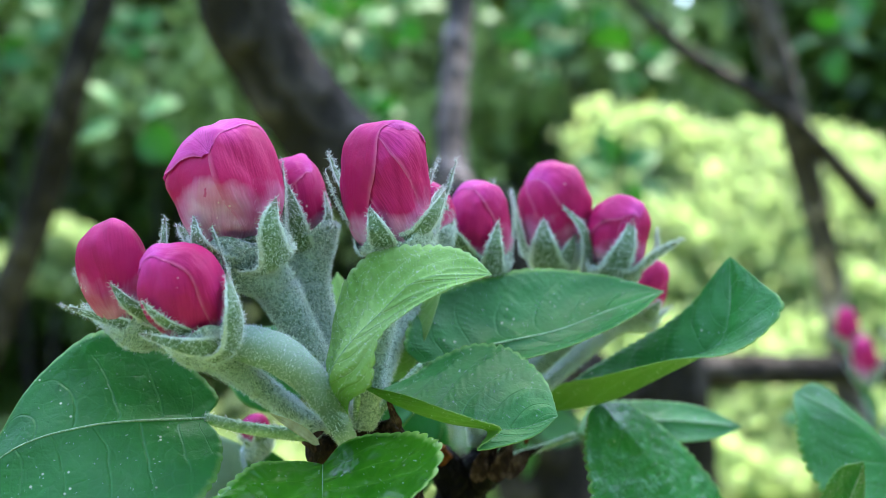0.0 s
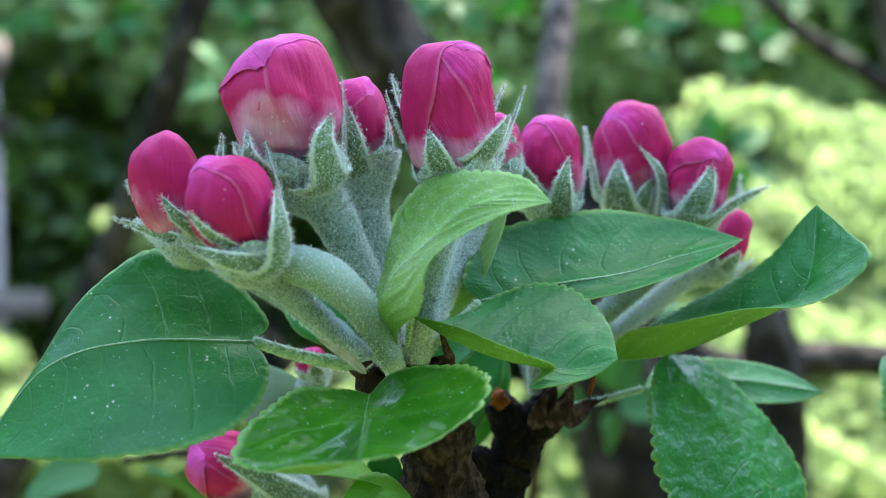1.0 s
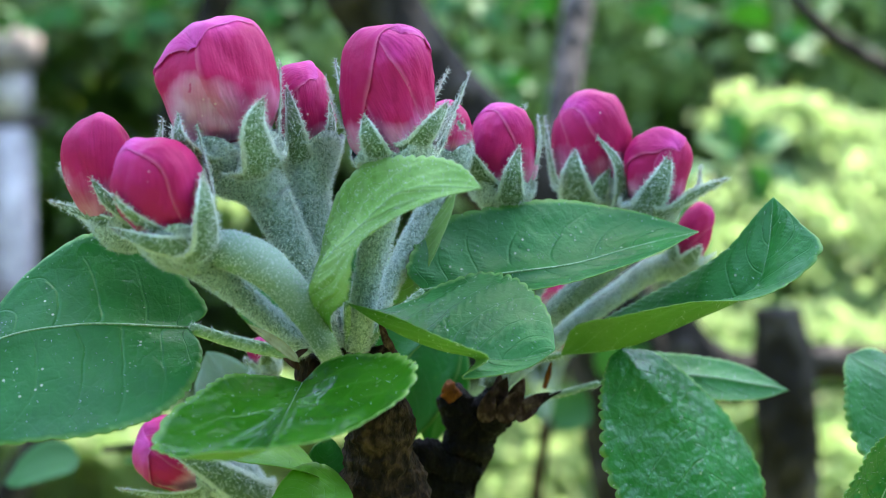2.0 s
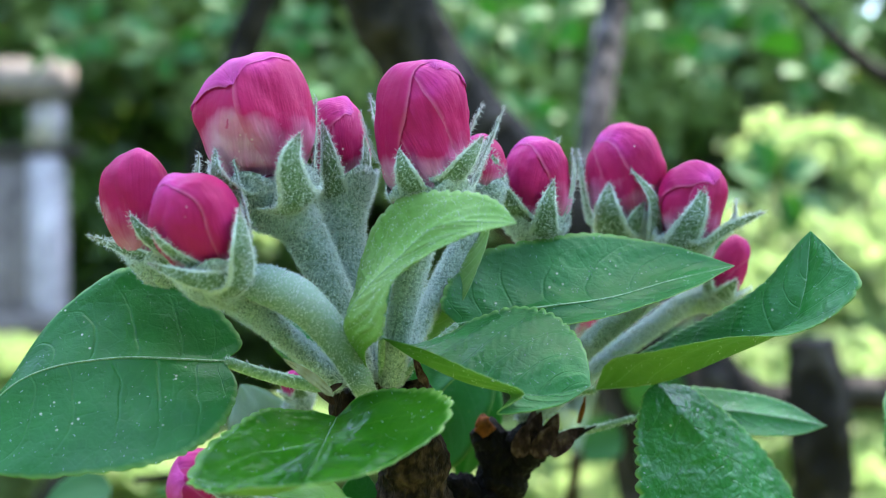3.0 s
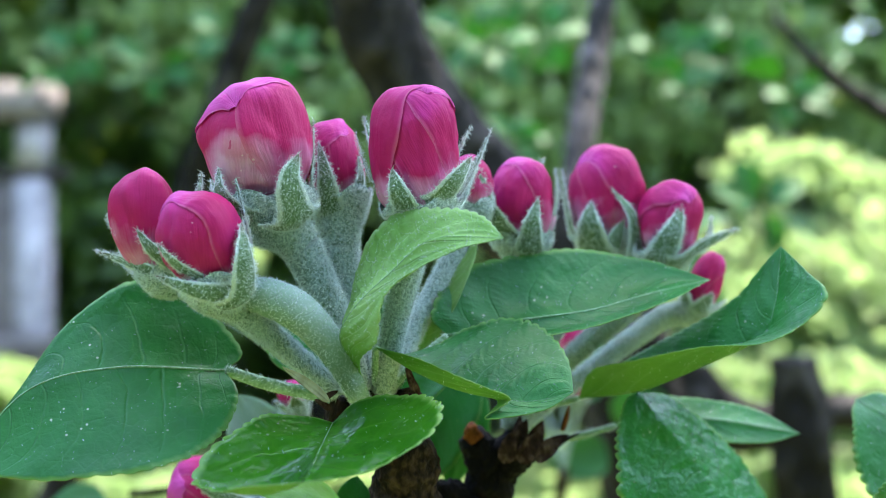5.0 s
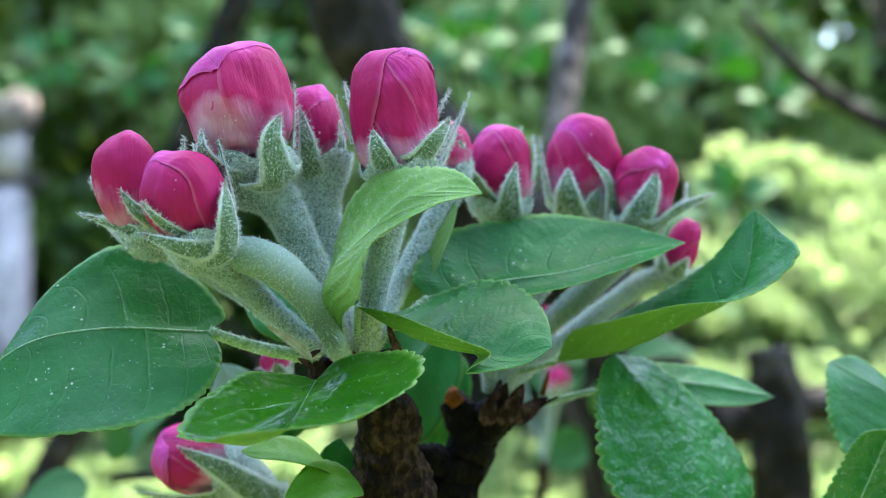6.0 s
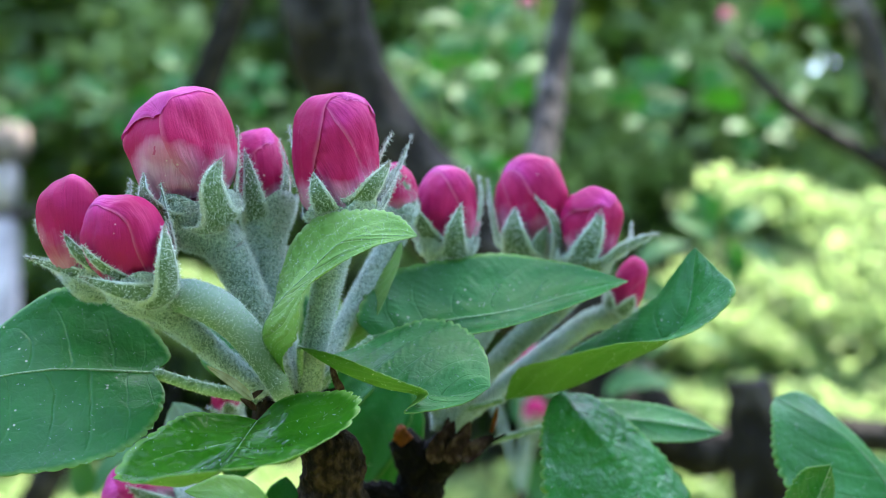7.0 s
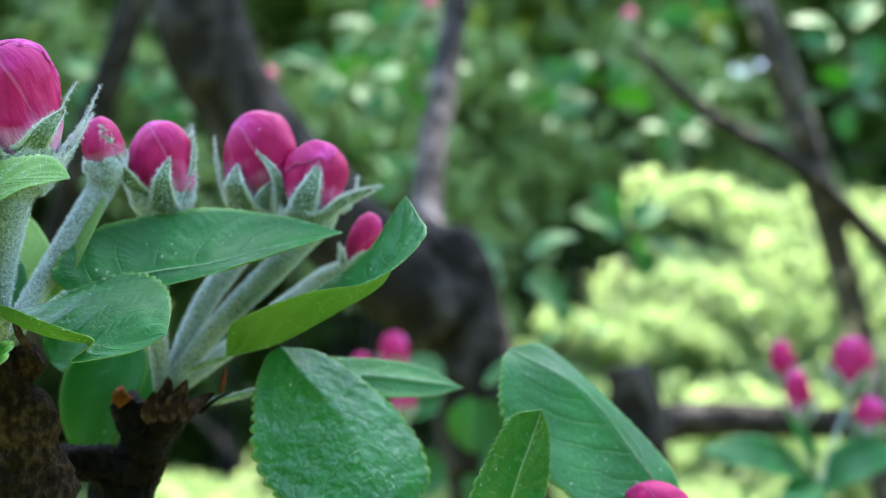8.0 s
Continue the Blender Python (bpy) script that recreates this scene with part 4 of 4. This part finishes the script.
leaf(A, [(-0.53, 2.00, -1.40), (0.02, 1.75, -1.72), (0.64, 1.50, -1.97), (1.21, 1.35, -2.08), (1.72, 1.35, -2.12), (2.29, 1.38, -2.00)], [(-0.28, 1.60, -1.43), (0.17, 1.30, -1.54), (0.70, 1.05, -1.74), (1.07, 0.95, -1.89), (1.37, 1.00, -2.06), (1.02, 1.05, -2.31), (1.50, 1.08, -2.27), (1.93, 1.20, -2.20)],
     [(-0.11, 2.40, -1.55), (0.40, 2.75, -1.39), (0.96, 2.90, -1.14), (1.67, 2.80, -1.04), (2.13, 2.40, -1.27), (2.29, 1.80, -1.65)], [(-0.57, 2.60, -2.20)], bulge=(0.0, -0.06), tooth=0.03, quilt=0.035, ripple=0.06, rib=0.12, seed=8, label="small cupped green apple leaf with a curled margin")

plain_leaf(A, (-0.80, 4.00, -1.84), (-1.02, 4.60, -0.30), (0, -0.8, 0.5), 0.5, 71)
plain_leaf(A, (-1.37, 4.20, -1.86), (-2.40, 5.00, -0.79), (-0.3, -0.7, 0.5), 0.7, 72)
plain_leaf(A, (-0.44, 4.20, -1.86), (-0.60, 4.80, 0.17), (0.3, -0.8, 0.3), 0.45, 73, [LEAF_YOUNG, LEAF_YOUNG])
plain_leaf(A, (0.11, 3.40, -1.60), (1.03, 3.40, 0.25), (-0.4, -0.8, 0.3), 0.32, 74, [LEAF_YOUNG, LEAF_YOUNG])
plain_leaf(A, (-0.17, 4.60, -2.47), (0.78, 4.60, -1.53), (0, -0.6, 0.7), 0.6, 75)
plain_leaf(A, (-1.01, 2.90, -3.99), (-2.31, 2.20, -3.54), (0, -0.3, 0.9), 0.5, 76, [LEAF_LIME, LEAF_LIME])
plain_leaf(A, (-0.57, 2.60, -4.11), (-1.61, 1.80, -4.17), (0, -0.6, 0.7), 0.42, 77, [LEAF_LIME, LEAF_LIME])
plain_leaf(A, (-1.03, 3.20, -4.22), (-0.90, 3.40, -3.55), (0.3, -0.9, 0.2), 0.3, 78)
plain_leaf(A, (0.85, 6.00, -2.00), (-0.17, 6.20, -4.45), (-0.2, -0.9, 0.2), 0.75, 79)
plain_leaf(A, (0.96, 6.50, -2.34), (0.64, 6.50, -4.44), (0.3, -0.9, 0.2), 0.5, 80)

# ---- second cluster ----
B = thing("apple_blossom_cluster", (1.07, 4.80, -4.22), "pink apple buds and curled green leaves on black spur", "blossom cluster", "apple blossom clusters")
part("spur", tube([(1.6, 8.5, -11.8), (0.90, 5.20, -5.49), (1.10, 5.00, -4.46), (1.31, 4.80, -3.84), (1.21, 4.70, -3.44), (0.95, 4.70, -3.08)], [0.75, 0.56, 0.47, 0.42, 0.35, 0.22], 36, 130, 0.3, 1.6), CHAR, B, "blackened spur bark")
part("spur_fork", tube([(1.31, 4.80, -3.93), (1.68, 4.70, -3.44), (1.92, 4.70, -3.10)], [0.4, 0.37, 0.3], 30, 60, 0.3, 1.8), CHAR, B)
part("scar", tube([(1.05, 4.50, -3.19), (0.94, 4.50, -3.02), (0.87, 4.50, -2.98)], [0.13, 0.15, 0.09], 20, 30, 0.35, 2.2), RUST, B, "rusty orange scar")
part("side_spur", tube([(1.32, 4.90, -4.44), (0.68, 4.60, -4.22), (0.11, 4.50, -4.06), (-0.26, 4.50, -3.98)], [0.4, 0.3, 0.26, 0.12], 24, 60, 0.4, 2.0), CHAR, B)
for k, (p, q, w) in enumerate((((1.60, 4.30, -3.50), (1.88, 4.15, -2.78), 0.15), ((1.87, 4.20, -3.43), (2.15, 4.10, -2.79), 0.14), ((1.97, 4.30, -3.41), (2.59, 4.25, -3.05), 0.11), ((1.49, 4.10, -3.51), (1.62, 4.00, -2.96), 0.14), ((1.76, 4.05, -3.50), (2.04, 3.95, -2.97), 0.15), ((2.00, 4.15, -3.47), (2.43, 4.10, -3.18), 0.11), ((1.69, 4.50, -3.49), (1.79, 4.40, -2.74), 0.12))):
    plain_leaf(B, p, q, (0, -0.9, 0.3), w, 30 + k, [SCALE, SCALE])
part("dry_stipule", tube([(2.27, 4.50, -3.40), (2.56, 4.50, -3.19), (2.81, 4.60, -3.09)], [0.05, 0.035, 0.015], 8, 14), CHAR, B)
part("dry_stipule", tube([(2.58, 5.00, -3.11), (2.65, 5.00, -2.87), (2.69, 5.00, -2.67)], [0.04, 0.05, 0.015], 8, 14), RUST, B)
bud(B, (1.82, 4.20, 0.17), (1.82, 4.20, 1.53), 0.6, [(1.65, 4.70, -2.98), (1.58, 4.60, -1.53), (1.80, 4.30, -0.39)], 0.5, 7, corners=(((0.4, -0.4, 0.8), 0.07, 0.3), ), stalk_r=0.20, hair=11000, sepal_long=0.78, sepal_wide=0.56,
    sepals=(((1.48, 3.80, 0.25), (1.29, 3.62, 0.63), (1.10, 3.60, 0.90), 0.24), ((1.91, 3.65, 0.03), (1.92, 3.50, 0.45), (2.06, 3.65, 0.87), 0.24), ((2.35, 4.00, 0.30), (2.40, 4.00, 0.94), (2.38, 4.10, 1.41), 0.12), ((2.10, 4.80, 1.22), (2.16, 4.85, 1.44), (2.25, 4.90, 1.65), 0.12)))
bud(B, (3.32, 5.20, 0.23), (3.49, 5.20, 1.88), 0.67, [(1.70, 4.80, -3.00), (2.25, 5.10, -1.67), (3.09, 5.20, -0.50)], -0.25, 8, corners=(((0.8, -0.4, 0.35), 0.13, 0.3), ((-0.2, -0.3, 0.9), 0.07, 0.3)), twist=-0.8, stalk_r=0.22, hair=12000, sepal_long=0.66, sepal_wide=0.56, lean=(16, 16, 24, 16, 16), lengths=(1, 0.95, 1.3, 1.1, 1.2),
    sepals=(((3.02, 4.65, 0.00), (2.96, 4.45, 0.47), (3.07, 4.62, 0.89), 0.35), ((3.85, 4.60, -0.07), (3.74, 4.45, 0.58), (3.38, 4.55, 1.11), 0.15), ((2.68, 5.00, 0.32), (2.64, 5.00, 0.90), (2.60, 5.10, 1.46), 0.14), ((3.46, 4.70, -0.05), (3.50, 4.62, 0.27), (3.63, 4.70, 0.57), 0.23)))
bud(B, (4.23, 4.60, -0.09), (4.55, 4.60, 1.10), 0.58, [(1.73, 4.70, -2.98), (2.60, 4.80, -1.93), (3.65, 4.60, -0.96)], 0.45, 9, corners=(((0.75, -0.4, 0.5), 0.1, 0.3), ), stalk_r=0.21, hair=17000, sepal_long=0.8, sepal_wide=0.56, lean=(18, 18, 46, 22, 16), lengths=(1, 1.15, 1.35, 1, 1),
    sepals=(((4.07, 4.10, -0.22), (4.29, 3.95, 0.31), (4.48, 4.10, 0.80), 0.30), ((4.53, 4.15, -0.25), (4.89, 4.20, 0.13), (5.55, 4.50, 0.38), 0.18), ((5.02, 4.60, -0.02), (5.08, 4.60, 0.27), (5.14, 4.70, 0.60), 0.11)))
bud(B, (5.03, 5.40, -1.00), (5.39, 5.40, -0.05), 0.31, [(1.76, 4.80, -3.03), (2.96, 5.30, -2.18), (4.38, 5.50, -1.21)], 0.3, 10, stalk_r=0.18, hair=16000, cup_wide=0.88, sepal_long=0.42)
leaf(B, [(2.77, 4.40, -2.47), (3.70, 3.70, -2.26), (4.66, 3.30, -1.81), (5.43, 3.00, -1.37), (5.67, 3.00, -0.87), (5.81, 3.20, -0.32), (5.89, 3.34, 0.07)], [(2.91, 3.80, -1.95), (3.52, 2.90, -1.70), (4.32, 2.40, -1.46), (5.10, 2.00, -1.37), (5.61, 1.85, -1.17), (6.11, 1.90, -0.69), (6.03, 2.60, -0.31)],
     [(3.25, 4.70, -2.20), (3.73, 4.50, -1.80), (4.22, 4.20, -1.44), (4.84, 3.95, -1.07), (5.31, 3.70, -0.69), (5.69, 3.45, -0.16)], [(1.56, 4.90, -2.80)], bulge=(-0.04, -0.07), seed=9, rib=0.2, tooth=0.03, label="boat shaped green leaf with a blunt tip")
leaf(B, [(3.71, 4.10, -2.32), (4.07, 3.92, -2.79), (4.68, 4.02, -3.53), (5.09, 3.85, -4.36), (5.29, 3.50, -5.33)], [(4.41, 4.50, -2.49), (5.35, 4.90, -3.23), (5.93, 4.90, -3.95), (6.14, 4.40, -4.82)],
     [(3.46, 3.95, -2.52), (3.29, 3.60, -3.14), (3.28, 3.25, -3.94), (3.78, 3.10, -4.77)], seed=10, mats=[LEAF_SHINE, LEAF_BACK], rib=0, ripple=0.05, quilt=0.015, bulge=(0.0, 0.0), tooth=0.045, teeth=26, label="glossy drooping green leaf")
leaf(B, [(3.50, 5.00, -3.03), (5.00, 5.20, -2.94), (6.04, 5.40, -3.09), (6.95, 5.60, -3.28)], [(4.22, 4.80, -3.07), (5.43, 5.00, -3.32), (6.30, 5.30, -3.38)],
     [(4.15, 5.80, -2.64), (5.36, 5.80, -2.69), (6.27, 5.80, -2.89)], [(2.03, 4.80, -3.31), (2.81, 4.90, -3.19)], seed=11, label="narrow pointed green leaf")

# ---- third cluster ----
C = thing("apple_blossom_cluster", (10.00, 4.60, -6.48), "low apple cluster with upright green leaves and one pink bud", "blossom cluster", "apple blossom clusters")
leaf(C, [(10.71, 4.60, -5.83), (9.81, 4.60, -4.49), (8.99, 4.80, -3.36), (7.73, 5.00, -2.58)], [(10.63, 5.00, -4.94), (10.02, 5.30, -4.07), (9.34, 5.40, -3.32), (8.42, 5.40, -2.57)],
     [(9.15, 3.80, -5.49), (7.94, 3.80, -4.57), (7.46, 4.20, -3.73), (7.50, 4.60, -2.88)], seed=12, quilt=0.012, bulge=(0.04, 0.03), rib=0.36, label="upright blue-green apple leaf")
leaf(C, [(7.15, 3.40, -5.75), (7.50, 3.20, -4.64), (7.75, 3.10, -4.00), (7.92, 3.00, -3.50)], [(7.73, 3.40, -5.42), (8.04, 3.40, -4.79), (8.08, 3.30, -3.95)],
     [(6.72, 3.00, -4.92), (7.03, 3.00, -4.22), (7.43, 3.00, -3.61)], seed=13, tooth=0.07, teeth=20, mats=[LEAF_SHINE, LEAF_BACK], label="upright dark green serrated leaf")
bud(C, (10.01, 4.00, -5.96), (10.00, 4.00, -4.95), 0.62, [(9.95, 4.60, -7.46), (9.98, 4.20, -6.68)], 0.3, 12)
part("spur", tube([(8, 23, -19), (9, 12, -13), (9.51, 5.00, -8.04), (9.98, 4.60, -6.97)], [0.7, 0.55, 0.4, 0.3], 14, 40, 0.2), SPUR, C)

# ---- fourth cluster, low behind ----
D = thing("apple_blossom_cluster", (-3.29, 5.00, -5.83), "low pink apple bud with grey felted sepals", "blossom cluster", "apple blossom clusters")
bud(D, (-2.88, 4.60, -4.30), (-4.12, 4.60, -3.85), 0.62, [(-2.32, 5.00, -6.34), (-2.27, 4.70, -4.85)], 0.4, 14, stalk_r=0.3, hair=9000,
    sepals=(((-2.16, 4.15, -4.68), (-2.83, 3.95, -4.17), (-3.61, 4.00, -3.73), 0.32), ((-3.05, 4.20, -4.73), (-3.60, 4.10, -4.65), (-4.36, 4.20, -4.52), 0.2)))
part("spur", tube([(-3.2, 4.8, -9.8), (-2.8, 5, -8), (-2.32, 5.00, -6.34)], [0.45, 0.35, 0.22], 14, 30, 0.2), SPUR, D)

# ---- clusters further back ----
E = thing("apple_blossom_cluster", (25.7, 33.0, -11.5), "far pink apple buds over a rosette of leaves", "blossom cluster", "apple blossom clusters")
part("spur", tube([(24, 62, -66), (24, 48, -30), (27.9, 37.0, -17.8), (26.0, 34.0, -13.2), (25.7, 33.0, -10.7)], [1.2, 0.8, 0.5, 0.4, 0.3], 10, 34, 0.2), SPUR, E)
for base, top, r, sd in (((24.5, 33.0, -5.7), (24.3, 33.0, -4.0), 0.56, 21), ((24.7, 32.0, -7.3), (24.5, 32.0, -5.3), 0.6, 22), ((27.5, 33.0, -6.3), (27.8, 33.0, -3.9), 0.92, 23), ((27.7, 32.0, -8.2), (27.9, 32.0, -6.6), 0.72, 24)):
    bud(E, base, top, r, [(25.7, 33.0, -10.7), V(base) * 0.6 + 0.4 * V((25.7, 33.0, -10.7)), V(base) - (0, 0, 0.5)], 0.3, sd, hair=200, cup_wide=0.7, stalk_r=0.14)
for base, tip, w in (((25.3, 32.5, -10.1), (19.4, 30.0, -8.2), 1.2), ((25.3, 32.5, -10.1), (23.7, 31.0, -7.1), 0.6), ((25.8, 32.5, -10.2), (28.3, 30.0, -8.7), 1.35), ((25.8, 32.5, -10.4), (22.2, 29.0, -10.6), 0.8)):
    plain_leaf(E, base, tip, (0, -0.6, 0.7), w, 61)
F = thing("apple_blossom_cluster", (7.0, 40.0, -8.8), "small pink apple buds behind the black spur", "blossom cluster", "apple blossom clusters")
for base, top, r, sd in (((7.0, 39.0, -4.8), (7.1, 39.0, -2.9), 0.72, 25), ((7.4, 38.0, -6.8), (7.3, 38.0, -5.6), 0.6, 26), ((5.4, 40.0, -5.1), (5.4, 40.0, -3.9), 0.55, 27)):
    bud(F, base, top, r, [(6.9, 40.0, -10.5), V(base) * 0.6 + 0.4 * V((6.9, 40.0, -10.5)), V(base) - (0, 0, 0.4)], 0.3, sd, hair=200, cup_wide=0.7, stalk_r=0.14)
part("spur", tube([(24, 62, -66), (15, 54, -34), (7.4, 45.0, -18.6), (6.9, 40.0, -10.5)], [1.0, 0.7, 0.4, 0.3], 10, 30, 0.2), SPUR, F)
for p in ((-3.2, 110.0, 26.2), (15.0, 100.0, 31.4), (39.9, 110.0, 32.4)):
    G = thing("distant_apple_bud", p, "far pink apple bud on its twig", "flower bud", "distant apple buds")
    bud(G, V(p) - (0, 0, 0.8), V(p) + (0, 0, 0.8), 0.9, [V(p) + (2, 3, -4), V(p) + (1, 1, -2), V(p) - (0, 0, 1.4)], 0.3, 28, hair=200)

# ---- half hidden behind the big leaf ----
bud(D, (-2.11, 5.20, -2.68), (-2.21, 5.20, -2.25), 0.28, [(-2.15, 5.40, -3.57), (-2.24, 5.30, -2.96)], 0.5, 33, hair=1500)
plain_leaf(D, (-2.47, 5.60, -3.91), (-3.14, 5.40, -2.49), (0, -0.9, 0.3), 0.6, 91, [LEAF_FELT, LEAF_FELT])
plain_leaf(D, (-1.85, 5.40, -3.87), (-2.23, 5.20, -2.75), (0.3, -0.9, 0.3), 0.4, 92)
